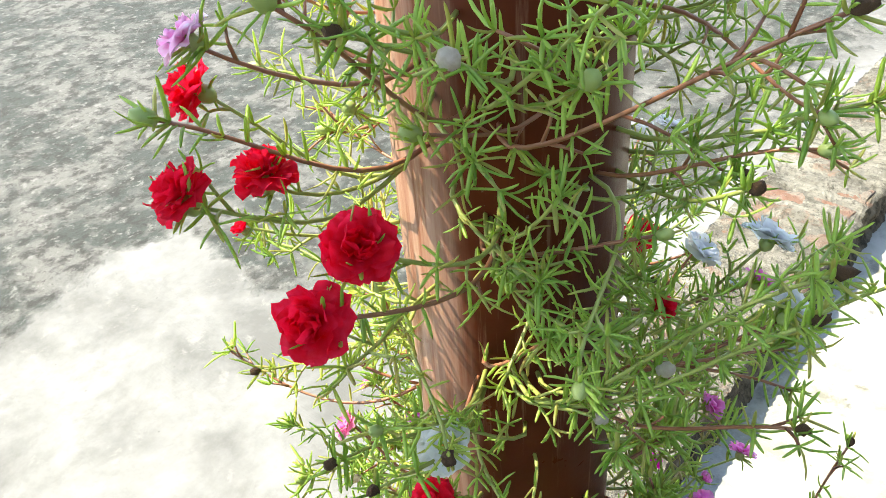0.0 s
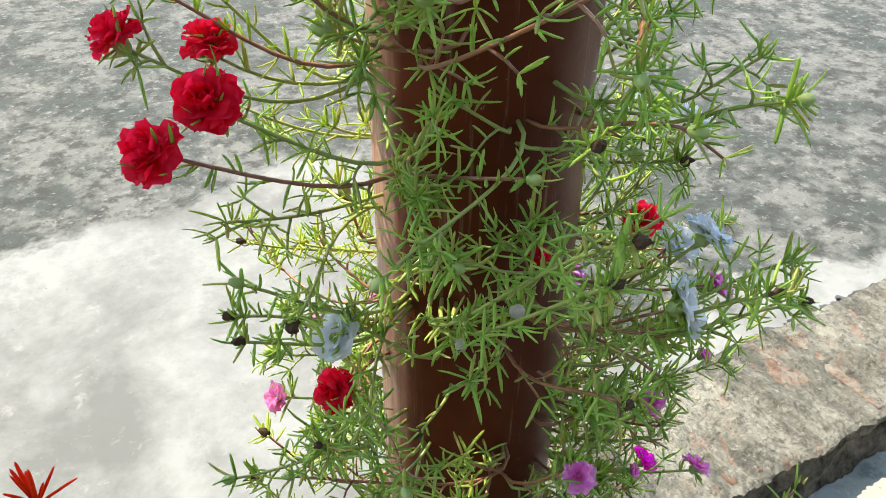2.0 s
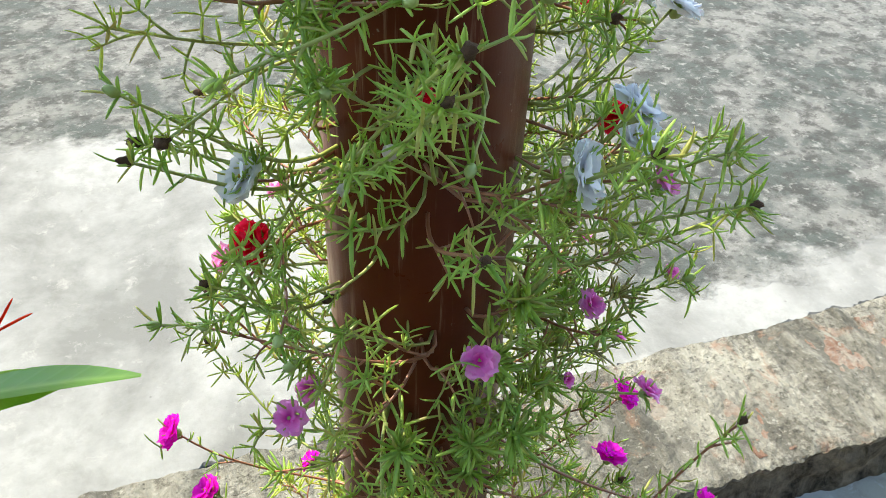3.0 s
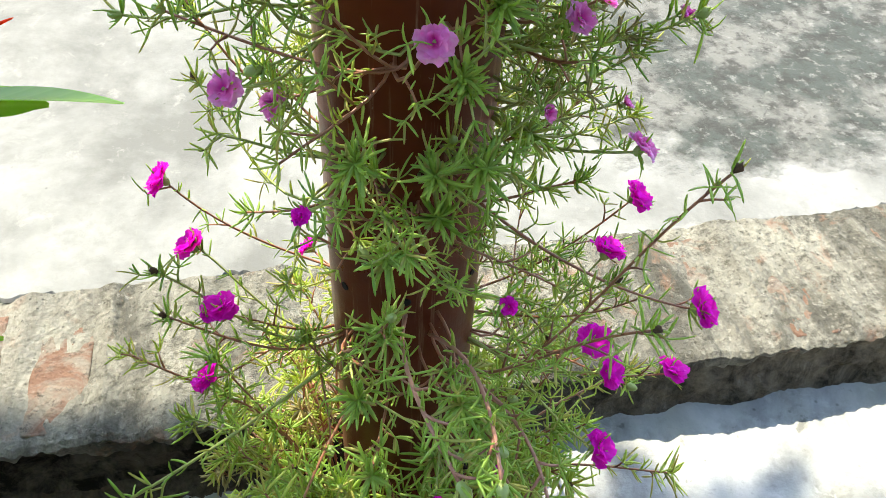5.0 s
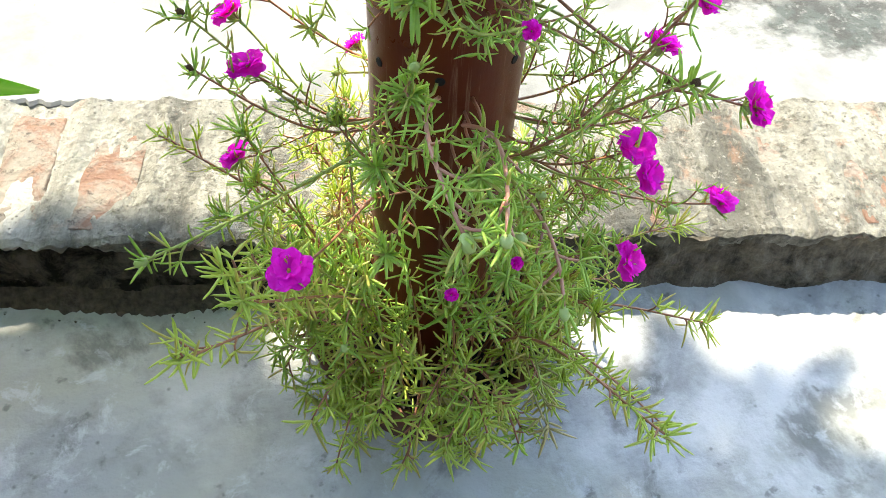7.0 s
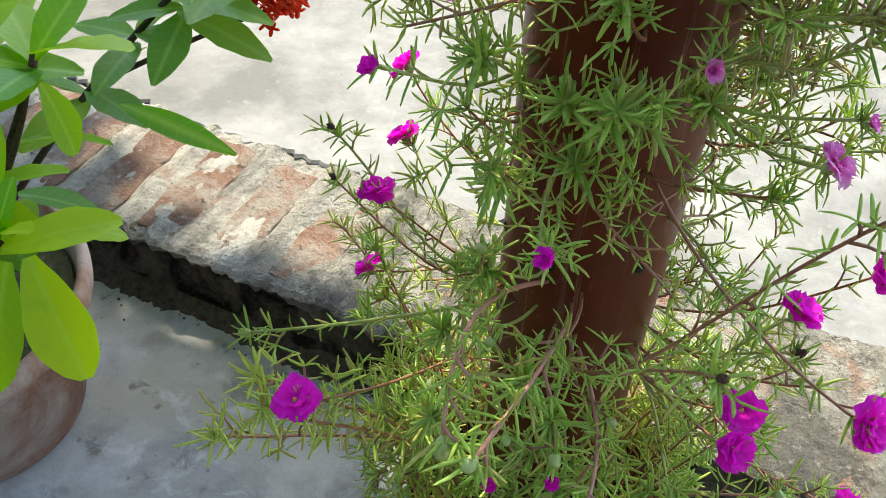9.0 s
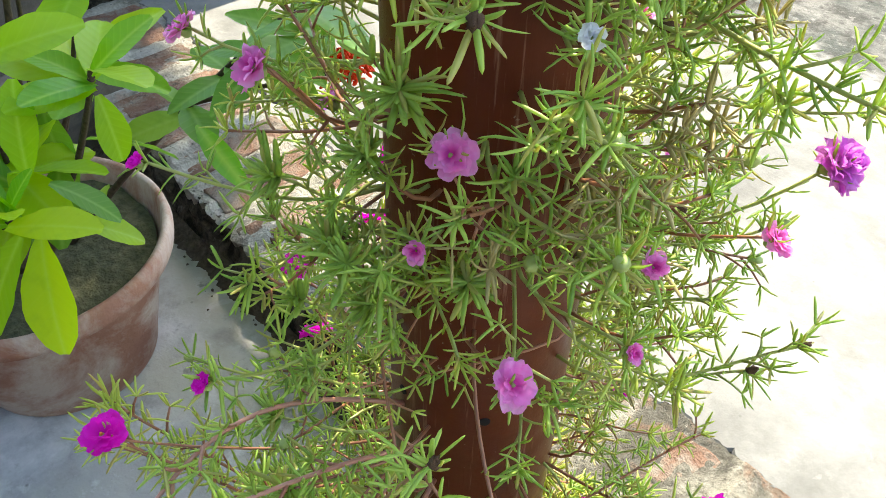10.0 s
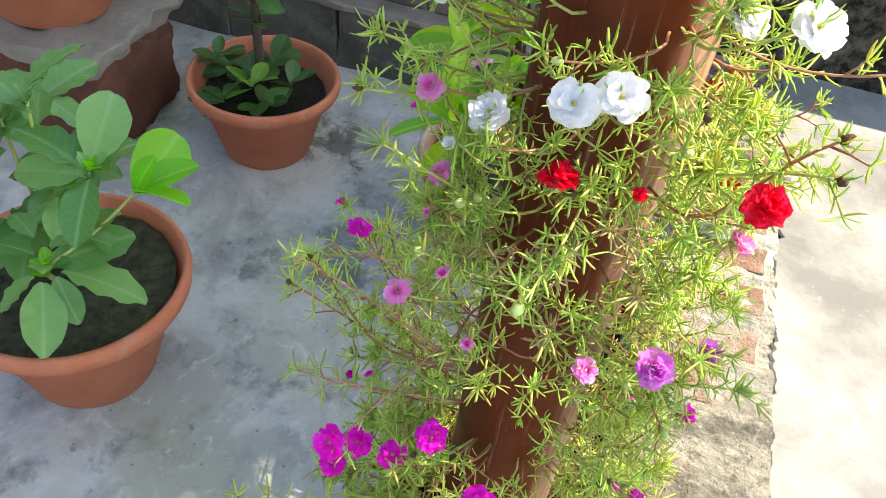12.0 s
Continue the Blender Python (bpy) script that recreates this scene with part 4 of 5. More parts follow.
# dense mat in the bowl at the foot
for _k in range(16):
    _ang = -180 + 22.5 * _k + rnd.uniform(-6, 6)
    _plant = tagged(new("moss_rose"), "bushy yellow-green moss rose growing in the clay bowl", "plant", "moss roses in the bowl")
    _r = random.Random(500 + _k)
    PLANTS.append((_ang, 0.11, _plant, _r, 0.085))
    for _j in range(6):
        _a0 = radians(_ang + _r.uniform(-14, 14))
        _rr = _r.uniform(0.062, 0.100)
        _p0 = Vector((math.cos(_a0) * _rr, math.sin(_a0) * _rr, 0.098))
        _a1 = _a0 + radians(_r.gauss(0, 22))
        _reach = _r.uniform(0.085, 0.190)
        _zt = _r.uniform(0.10, 0.34) if _reach < 0.15 else _r.uniform(0.10, 0.26)
        _p1 = Vector((math.cos(_a1) * _reach, math.sin(_a1) * _reach, _zt))
        _c1 = _p0 + Vector((0, 0, 0.04 + 0.3 * _zt)) + Vector((_p0.x, _p0.y, 0)) * 0.2
        _c2 = _p0.lerp(_p1, 0.7) + Vector((0, 0, 0.05))
        _path = bezier(_p0, _c1, _c2, _p1, max(6, int((_p1 - _p0).length / 0.012)))
        add_stem(_plant, _path, _r, _r.uniform(0.5, 0.72), True, _r.random() < 0.75, 0.0013, _r.uniform(0.016, 0.021), 0.2, 0.058, _r.choice((MAT_LEAF, MAT_LEAF, None) if -160 < _ang < -20 and _zt > 0.15 else (MAT_LEAF, MAT_LEAF, MAT_LEAF, None, STRAW_LEAF)))
        if _j < 3:
            _a2 = _a0 + radians(_r.gauss(0, 12))
            _rr2 = _r.uniform(0.118, 0.150)
            _p2 = Vector((math.cos(_a2) * _rr2, math.sin(_a2) * _rr2, _r.uniform(0.075, 0.125)))
            _o2 = Vector((math.cos(_a0), math.sin(_a0), 0))
            add_stem(_plant, bezier(_p0, _p0 + Vector((0, 0, 0.05)) + _o2 * 0.01, _p2 + Vector((0, 0, 0.05)), _p2, 10), _r, 0.9, True, _r.random() < 0.5, leaf_len=0.019, bare=0.2, wide=0.060, leaf=MAT_LEAF)
        if _r.random() < 0.2:
            add_bud(_plant, _path[-1], _path[-1] - _path[-2], "green" if _r.random() < 0.6 else "dried", _r)


for _q in PLANTS[-16:]:          # taller growth on the walker's side, up the foot of the pipe
    if -165 < _q[0] < -10:
        for _j in range(3):
            _a0, _a1 = radians(_q[0] + _q[3].uniform(-10, 10)), radians(_q[0] + _q[3].gauss(0, 16))
            _rr, _zt = _q[3].uniform(0.075, 0.165), _q[3].uniform(0.20, 0.40)
            _p0 = Vector((math.cos(_a0) * 0.075, math.sin(_a0) * 0.075, 0.098))
            _p1 = Vector((math.cos(_a1) * _rr, math.sin(_a1) * _rr, _zt))
            _path = bezier(_p0, _p0 + Vector((0, 0, 0.10)), _p0.lerp(_p1, 0.7) + Vector((0, 0, 0.03)), _p1, 12)
            add_stem(_q[2], _path, _q[3], _q[3].uniform(0.45, 0.65), True, _q[3].random() < 0.55, leaf_len=_q[3].uniform(0.015, 0.019), bare=0.35, wide=0.052)
            if _q[3].random() < 0.3:
                add_bud(_q[2], _path[-1], _path[-1] - _path[-2], "green" if _q[3].random() < 0.7 else "dried", _q[3])

for _a1, _r1, _z1 in ((-57, 0.27, 0.30), (-36, 0.245, 0.15), (-132, 0.262, 0.36), (-100, 0.150, 0.09), (-78, 0.152, 0.10), (-62, 0.160, 0.14), (-126, 0.23, 0.44), (-122, 0.234, 0.43), (-20, 0.25, 0.22), (165, 0.24, 0.30), (10, 0.25, 0.20)):
    _q = min(PLANTS[-16:], key=lambda q: abs((_a1 - q[0] + 180) % 360 - 180))
    _p0 = Vector((math.cos(radians(_q[0])) * 0.085, math.sin(radians(_q[0])) * 0.085, 0.098))
    _p1 = Vector((math.cos(radians(_a1)) * _r1, math.sin(radians(_a1)) * _r1, _z1))
    _path = bezier(_p0, _p0 + Vector((0, 0, 0.05 + 0.4 * _z1)), _p0.lerp(_p1, 0.7) + Vector((0, 0, 0.03)), _p1, 16)
    add_stem(_q[2], _path, _q[3], 0.7, True, True, 0.0015, 0.018, 0.15, 0.052, MAT_LEAF)

# ---- clay pots and their plants ----
def clay_pot(x, y, rim, foot, h, mat, label, soil_z=0.035, z=0.0, soil=None):
    pot = tagged(new("flower_pot"), label, "flower pot", "clay flower pots")
    pot.location = (x, y, z)
    t = 0.011
    prof = [(0.002, 0.004), (foot - 0.006, 0.0), (foot, 0.004), (foot + (rim - 0.012 - foot) * 0.80, h * 0.80), (rim - 0.010, h * 0.83), (rim - 0.002, h * 0.86), (rim, h * 0.93), (rim - 0.002, h * 0.985), (rim - 0.006, h), (rim - t, h - 0.002), (rim - t - 0.004, h * 0.9), (rim - t - 0.016, h * 0.72)]
    v, f = lathe(prof, 72, 0.012, int(x * 50))
    mesh_ob("body", v, f, mat, pot)
    rs = min(rim - t - 0.007, foot + (rim - 0.012 - foot) * (h - soil_z) / h - 0.004)
    v, f = [(0, 0, h - soil_z + 0.004)], []
    for i in range(1, 7):
        for k in range(40):
            a = 2 * math.pi * k / 40
            rr = rs * i / 6
            v.append((rr * math.cos(a), rr * math.sin(a), h - soil_z + 0.010 * noise.noise((rr * 40 * math.cos(a), rr * 40 * math.sin(a), x * 9))))
    for k in range(40):
        f.append((0, 1 + k, 1 + (k + 1) % 40))
    for i in range(5):
        for k in range(40):
            a, b = 1 + i * 40 + k, 1 + i * 40 + (k + 1) % 40
            f.append((a, a + 40, b + 40, b))
    mesh_ob("soil", v, f, soil or SOIL, pot, "dark crumbly soil")
    return pot


def leaf_mesh(key, length, width, tipw, cup, droop, mat, wave=0.0, blunt=0.75):
    """A broad leaf along +x with a folded midrib, lying near z = 0."""
    name = "leaf"
    k = ("leaf", key)
    if k in FLOWER_MESHES:
        return FLOWER_MESHES[k]
    verts, faces = [], []
    nu, nv = 12, 7
    for i in range(nu + 1):
        u = i / nu
        w = width * (max(0.0, math.sin(math.pi * min(1, u ** tipw * 0.96 + 0.02))) ** blunt) * 0.5 + 0.0006
        for j in range(nv):
            s = j / (nv - 1) * 2 - 1
            z = cup * abs(s) * w - droop * length * u * u + wave * math.sin(u * 22 + j) * abs(s)
            rib = 0.0008 * (1 - abs(s)) ** 6
            ragged = 1 + 0.05 * noise.noise((u * 9, s * 2, length * 31 + width * 77))
            verts.append((length * u, w * s * ragged, z + rib))
    for i in range(nu):
        for j in range(nv - 1):
            a = i * nv + j
            faces.append((a, a + nv, a + nv + 1, a + 1))
    me = bpy.data.meshes.new(name)
    me.from_pydata(verts, [], faces)
    me.materials.append(mat)
    me.polygons.foreach_set("use_smooth", [True] * len(me.polygons))
    FLOWER_MESHES[k] = me
    return me


def broad_material(name, dark, light, vein, share=0.45):
    m = Mat(name, rough=0.38, spec=0.4)
    c = m.mix(m.random(), dark, light)
    x, y, _z = m.xyz(m.co)
    rib = m.math("ABSOLUTE", y)
    c = m.mix(m.ramp(rib, [(0.0004, 0.4), (0.0016, 0.0)]), c, vein)
    w = m.node("ShaderNodeTexWave", Scale=26.0, Distortion=1.5)
    sk = m.node("ShaderNodeCombineXYZ")
    m.link(m.math("SUBTRACT", x, m.math("MULTIPLY", rib, 0.9)), sk.inputs[0])
    m.link(sk.outputs[0], w.inputs["Vector"])
    c = m.mix(m.ramp(w.outputs["Fac"], [(0.86, 0.0), (0.98, 0.08)]), c, vein)
    c = m.mix(m.ramp(m.noise(40.0, 6.0), [(0.55, 0.0), (0.8, 0.3)]), c, dark)
    m.colour(c)
    hs = m.node("ShaderNodeHueSaturation", Saturation=1.1, Value=1.8)
    m.link(c, hs.inputs["Color"])
    m.translucent(hs.outputs[0], share)
    m.bump(w.outputs["Fac"], 0.15, 0.001)
    return m.m


LEAF_BRIGHT = broad_material("fresh_green_leaf", (0.11, 0.31, 0.02), (0.38, 0.54, 0.03), (0.42, 0.58, 0.13))
LEAF_MID = broad_material("mid_green_leaf", (0.085, 0.22, 0.03), (0.22, 0.38, 0.06), (0.28, 0.44, 0.12), 0.45)
LEAF_DEEP = broad_material("deep_green_leaf", (0.05, 0.17, 0.025), (0.10, 0.25, 0.04), (0.20, 0.34, 0.10), 0.35)
LEAF_DARK = broad_material("dark_green_leaf", (0.028, 0.085, 0.022), (0.07, 0.16, 0.04), (0.12, 0.2, 0.07), 0.3)
LEAF_GREY = broad_material("grey_green_leaf", (0.070, 0.20, 0.045), (0.175, 0.335, 0.095), (0.28, 0.40, 0.19), 0.3)


def set_leaf(plant, me, at, az, pitch, roll, size, label=""):
    ob = new("leaf", me)
    ob.parent = plant
    ob.matrix_basis = Matrix.Translation(at) @ Matrix.Rotation(radians(az), 4, "Z") @ Matrix.Rotation(radians(-pitch), 4, "Y") @ Matrix.Rotation(radians(roll), 4, "X") @ Matrix.Diagonal((size, size, size, 1))
    if label:
        tagged(ob, label)
    return ob


def leaf_to(plant, me, base, tip, roll, length):
    """A leaf from base to tip; length is that of its mesh."""
    d = Vector(tip) - Vector(base)
    return set_leaf(plant, me, base, math.degrees(math.atan2(d.y, d.x)), math.degrees(math.atan2(d.z, math.hypot(d.x, d.y))), roll, d.length / length)


def whorl(plant, me, at, n, size, pitch, r, az0=0.0, spread=360.0):
    for k in range(n):
        set_leaf(plant, me, Vector(at) + Vector((0, 0, -0.004 * k)), az0 + spread * k / n + r.uniform(-14, 14), pitch + r.uniform(-22, 22) - 3 * k, r.uniform(-25, 25), size * r.uniform(0.75, 1.15))


def twig(plant, pts, r0, r1, mat, name="branch"):
    ps = [Vector(p) for p in pts]
    if len(ps) == 2:
        path = [ps[0].lerp(ps[1], i / 4) for i in range(5)]
    elif len(ps) == 3:
        path = bezier(ps[0], ps[0].lerp(ps[1], 0.7), ps[1].lerp(ps[2], 0.3), ps[2], 10)
    else:
        path = bezier(*ps[:4], 12)
    v, f = tube(path, r0, r1, 8)
    return mesh_ob(name, v, f, mat, plant)


# leafy shrub in the limed pot beside the terrace edge
clay_pot(-0.625, -0.125, 0.168, 0.112, 0.20, CLAY_OLD, "limed old terracotta pot with a green shrub", 0.03, soil=MOSSY_SOIL)
shrub = tagged(new("leafy_shrub"), "green shrub with broad glossy oblong leaves in a clay pot", "shrub")
L_OB = leaf_mesh("oblong", 0.105, 0.046, 1.25, 0.25, 0.16, LEAF_BRIGHT, 0.0008, 0.62)
L_OB2 = leaf_mesh("oblong deep", 0.110, 0.050, 1.2, 0.2, 0.25, LEAF_MID, 0.0010, 0.62)
_r = random.Random(41)
SHOOT = Vector((-0.352, -0.168, 0.432))
twig(shrub, [(-0.60, -0.13, 0.165), (-0.50, -0.16, 0.33), tuple(SHOOT)], 0.006, 0.003, BARK, "trunk")
twig(shrub, [(-0.60, -0.12, 0.165), (-0.50, -0.07, 0.34), (-0.395, -0.062, 0.500)], 0.005, 0.0025, BARK)
twig(shrub, [(-0.60, -0.11, 0.165), (-0.60, -0.08, 0.4), (-0.64, -0.02, 0.60)], 0.005, 0.003, BARK)
twig(shrub, [(-0.60, -0.12, 0.165), (-0.55, -0.12, 0.36), (-0.445, -0.135, 0.520)], 0.005, 0.003, BARK)
twig(shrub, [(-0.61, -0.14, 0.165), (-0.62, -0.2, 0.28), (-0.60, -0.23, 0.40)], 0.005, 0.003, BARK)
# the foremost shoot's leaves, from stalk to tip
FRONT_LEAVES = [
    ((-0.358, -0.150, 0.400), (-0.308, -0.184, 0.318), 10), ((-0.348, -0.172, 0.430), (-0.290, -0.122, 0.450), 5),
    ((-0.363, -0.163, 0.405), (-0.352, -0.230, 0.335), -10), ((-0.350, -0.186, 0.432), (-0.300, -0.247, 0.436), 15),
    ((-0.358, -0.185, 0.440), (-0.377, -0.189, 0.522), 30), ((-0.378, -0.138, 0.446), (-0.392, -0.126, 0.520), 0),
    ((-0.352, -0.180, 0.434), (-0.366, -0.246, 0.460), -15), ((-0.352, -0.158, 0.424), (-0.356, -0.176, 0.486), 20),
]
BACK_LEAVES = [
    ((-0.380, -0.125, 0.430), (-0.345, -0.085, 0.405), 0), ((-0.366, -0.120, 0.395), (-0.345, -0.070, 0.365), 10),
    ((-0.398, -0.060, 0.490), (-0.372, -0.122, 0.520), -10), ((-0.408, -0.187, 0.480), (-0.425, -0.212, 0.545), 10),
    ((-0.443, -0.110, 0.525), (-0.430, -0.175, 0.524), 0), ((-0.443, -0.125, 0.480), (-0.436, -0.205, 0.470), 10),
    ((-0.424, -0.180, 0.455), (-0.415, -0.255, 0.452), 0), ((-0.402, -0.060, 0.478), (-0.385, -0.058, 0.415), 5),
]
for _b, _t, _ro in FRONT_LEAVES:
    leaf_to(shrub, L_OB, _b, _t, _ro, 0.105)
for _b, _t, _ro in BACK_LEAVES:
    leaf_to(shrub, L_OB if _ro else L_OB2, _b, _t, _ro, 0.105)
whorl(shrub, L_OB, (-0.352, -0.168, 0.440), 4, 0.45, 50, _r)
for _at, _n, _s, _pt in (((-0.46, -0.135, 0.40), 7, 0.85, 10), ((-0.54, -0.03, 0.43), 8, 0.9, 25), ((-0.58, -0.23, 0.43), 7, 0.9, 25), ((-0.445, -0.135, 0.52), 6, 0.8, 25), ((-0.395, -0.062, 0.505), 5, 0.75, 30), ((-0.62, -0.12, 0.52), 8, 0.95, 20), ((-0.52, -0.20, 0.38), 5, 0.9, 0), ((-0.55, 0.0, 0.53), 7, 0.85, 20), ((-0.64, -0.02, 0.60), 7, 0.85, 15), ((-0.50, -0.16, 0.58), 7, 0.85, 30), ((-0.60, -0.16, 0.66), 7, 0.8, 35)):
    whorl(shrub, L_OB, _at, _n, _s, _pt, _r)
    if _at[2] > 0.42:
        twig(shrub, [(-0.60, -0.12, 0.20), (_at[0] * 0.7 - 0.18, _at[1] * 0.7 - 0.036, 0.36), _at], 0.0035, 0.002, BARK)
for _k in range(10):
    set_leaf(shrub, L_OB2, (-0.50 + _r.uniform(-0.08, 0.06), -0.12 + _r.uniform(-0.08, 0.08), 0.36 + _r.uniform(-0.05, 0.06)), _r.uniform(0, 360), _r.uniform(-35, 10), _r.uniform(-30, 30), _r.uniform(0.7, 1.0))

# flowering shrub standing behind it on the terrace side
ixora = tagged(new("flowering_shrub"), "shrub with long leaves and clustered scarlet tubular flowers", "shrub")
twig(ixora, [(-0.62, -0.08, 0.165), (-0.58, 0.02, 0.28), (-0.48, 0.07, 0.40), (-0.36, 0.12, 0.52)], 0.0045, 0.0025, BARK, "trunk")
twig(ixora, [(-0.50, 0.06, 0.37), (-0.40, 0.14, 0.42), (-0.33, 0.15, 0.455)], 0.003, 0.002, BARK)
twig(ixora, [(-0.36, 0.12, 0.50), (-0.35, 0.115, 0.54), (-0.335, 0.11, 0.575)], 0.0022, 0.0016, BARK)
L_LONG = leaf_mesh("long", 0.100, 0.040, 1.0, 0.22, 0.12, LEAF_MID, 0.0008, 0.85)
for _at, _n, _s, _pt in (((-0.36, 0.12, 0.50), 5, 0.8, 10), ((-0.45, 0.085, 0.43), 4, 0.85, 5), ((-0.40, 0.10, 0.47), 5, 0.8, 10), ((-0.50, 0.055, 0.37), 4, 0.85, 10), ((-0.31, 0.09, 0.545), 3, 0.8, 5)):
    whorl(ixora, L_LONG, _at, _n, _s, _pt, _r)
L_SLIM = leaf_mesh("slim", 0.100, 0.015, 1.0, 0.22, 0.08, LEAF_BRIGHT, 0.0, 1.0)
leaf_to(ixora, L_SLIM, (-0.44, 0.035, 0.385), (-0.298, 0.008, 0.408), 20, 0.100)
L_LONGD = leaf_mesh("long deep", 0.100, 0.034, 1.0, 0.22, 0.10, LEAF_MID, 0.0, 0.9)
leaf_to(ixora, L_LONGD, (-0.325, 0.075, 0.560), (-0.180, 0.070, 0.572), -25, 0.100)
leaf_to(ixora, L_LONG, (-0.40, 0.09, 0.46), (-0.32, 0.11, 0.43), 10, 0.100)
twig(ixora, [(-0.36, 0.12, 0.50), (-0.31, 0.10, 0.55), (-0.262, 0.09, 0.60)], 0.0022, 0.0016, BARK)
SCARLET = petal_material("scarlet_petal", (0.82, 0.05, 0.012), (0.92, 0.16, 0.03))


def ixora_cluster(at, n, r, spread, label, opened=True):
    v, f = [], []
    for _ in range(n):
        d = Vector((r.gauss(0, 1), r.gauss(0, 1), r.uniform(0.1, 1.6) if opened else r.uniform(1.2, 3.5))).normalized()
        needle(v, f, Vector(at), d, spread * r.uniform(0.7, 1.2), 0.0009 if opened else 0.0015, r.uniform(-0.2, 0.2))
        if not opened:
            continue
        e = Vector(at) + d * spread
        s, u, d = frame_of(d)
        for k in range(4):
            a = k * math.pi / 2 + r.random()
            needle(v, f, e, s * math.cos(a) + u * math.sin(a) + d * 0.3, 0.008, 0.0022, 0.1)
    mesh_ob("blossom", v, f, SCARLET, ixora, label)


ixora_cluster((-0.335, 0.145, 0.445), 52, _r, 0.025, "cluster of open scarlet flowers")
ixora_cluster((-0.262, 0.090, 0.600), 16, _r, 0.030, "spray of narrow red flower buds", False)
ixora_cluster((-0.335, 0.11, 0.575), 14, _r, 0.02, "small scarlet flower spray")

# big clay pot with a grey-green plant, nearest the walker's end
clay_pot(-0.125, -0.621, 0.158, 0.088, 0.20, CLAY, "orange terracotta pot with dark soil and a grey-green plant", 0.022, soil=GREEN_SOIL)
sage = tagged(new("potted_plant"), "bushy plant with soft grey-green rounded leaves in a terracotta pot", "plant")
L_OV = leaf_mesh("oval", 0.100, 0.056, 1.15, 0.26, 0.20, LEAF_GREY, 0.0030, 0.7)
LEAF_YOUNG = broad_material("young_green_leaf", (0.09, 0.34, 0.02), (0.20, 0.50, 0.03), (0.32, 0.58, 0.12))
L_OVB = leaf_mesh("oval fresh", 0.080, 0.046, 1.1, 0.36, 0.12, LEAF_YOUNG, 0.0, 0.6)
_r = random.Random(77)
SAGE_TIPS = ((-0.027, -0.546, 0.330), (-0.099, -0.522, 0.420), (-0.126, -0.608, 0.470))
for _t in SAGE_TIPS + ((-0.160, -0.690, 0.40), (-0.060, -0.700, 0.36), (-0.190, -0.620, 0.36)):
    _b = (-0.135 + _r.uniform(-0.02, 0.02), -0.635 + _r.uniform(-0.02, 0.02), 0.17)
    twig(sage, [_b, ((_b[0] + _t[0]) / 2 + 0.008, (_b[1] + _t[1]) / 2 - 0.012, (_b[2] + _t[2]) / 2), _t], 0.0035, 0.002, STEM_GREEN, "stem")
    whorl(sage, L_OV, _t, 4, 0.30, 55, _r, _r.uniform(0, 90))
# the large leaves, from stalk to tip
SAGE_LEAVES = [
    ((-0.148, -0.624, 0.470), (-0.224, -0.611, 0.500), -20),
    ((-0.112, -0.530, 0.420), (-0.207, -0.553, 0.460), 25),
    ((-0.095, -0.519, 0.420), (-0.027, -0.507, 0.380), 0),
    ((-0.093, -0.524, 0.420), (-0.075, -0.607, 0.420), -25),
    ((-0.098, -0.514, 0.420), (-0.071, -0.587, 0.380), 10),
    ((-0.101, -0.530, 0.420), (-0.120, -0.623, 0.450), 10),
    ((-0.121, -0.602, 0.460), (-0.140, -0.661, 0.490), 0),
    ((-0.028, -0.544, 0.330), (-0.098, -0.483, 0.350), 20),
    ((-0.026, -0.527, 0.330), (-0.048, -0.436, 0.315), -10),
    ((-0.016, -0.528, 0.330), (0.012, -0.488, 0.300), 10),
    ((-0.003, -0.536, 0.330), (0.064, -0.489, 0.310), -15),
    ((-0.007, -0.549, 0.330), (0.034, -0.574, 0.310), 10),
    ((-0.036, -0.571, 0.330), (-0.032, -0.623, 0.340), 0),
    ((-0.043, -0.552, 0.340), (-0.109, -0.510, 0.370), -10),
    ((-0.066, -0.521, 0.350), (-0.085, -0.482, 0.330), 15),
    ((-0.044, -0.571, 0.350), (-0.064, -0.613, 0.360), 0),
    ((-0.053, -0.552, 0.340), (-0.084, -0.563, 0.380), 20),
]
for _b, _t, _ro in SAGE_LEAVES:
    leaf_to(sage, L_OV, _b, _t, _ro, 0.100)
for _at in ((-0.160, -0.690, 0.39), (-0.060, -0.700, 0.35), (-0.190, -0.620, 0.33), (-0.11, -0.66, 0.29), (-0.15, -0.60, 0.36), (-0.10, -0.62, 0.31), (-0.20, -0.66, 0.42)):
    whorl(sage, L_OV, _at, 5, 0.8, 15, _r, _r.uniform(0, 90))
_b = (-0.123, -0.487, 0.385)
twig(sage, [SAGE_TIPS[0], ((SAGE_TIPS[0][0] + _b[0]) / 2, (SAGE_TIPS[0][1] + _b[1]) / 2, 0.345), _b], 0.0025, 0.0018, STEM_GREEN, "stem")
for _t, _ro in (((-0.232, -0.489, 0.398), 35), ((-0.118, -0.415, 0.405), -30), ((-0.175, -0.437, 0.410), 0), ((-0.140, -0.470, 0.43), 20)):
    tagged(leaf_to(sage, L_OVB, _b, _t, _ro, 0.080), "fresh bright green leaf")

for _t in SAGE_TIPS[:2]:      # the youngest leaves
    whorl(sage, L_OVB, (_t[0], _t[1], _t[2] + 0.006), 6, 0.30, 48, _r, 30)

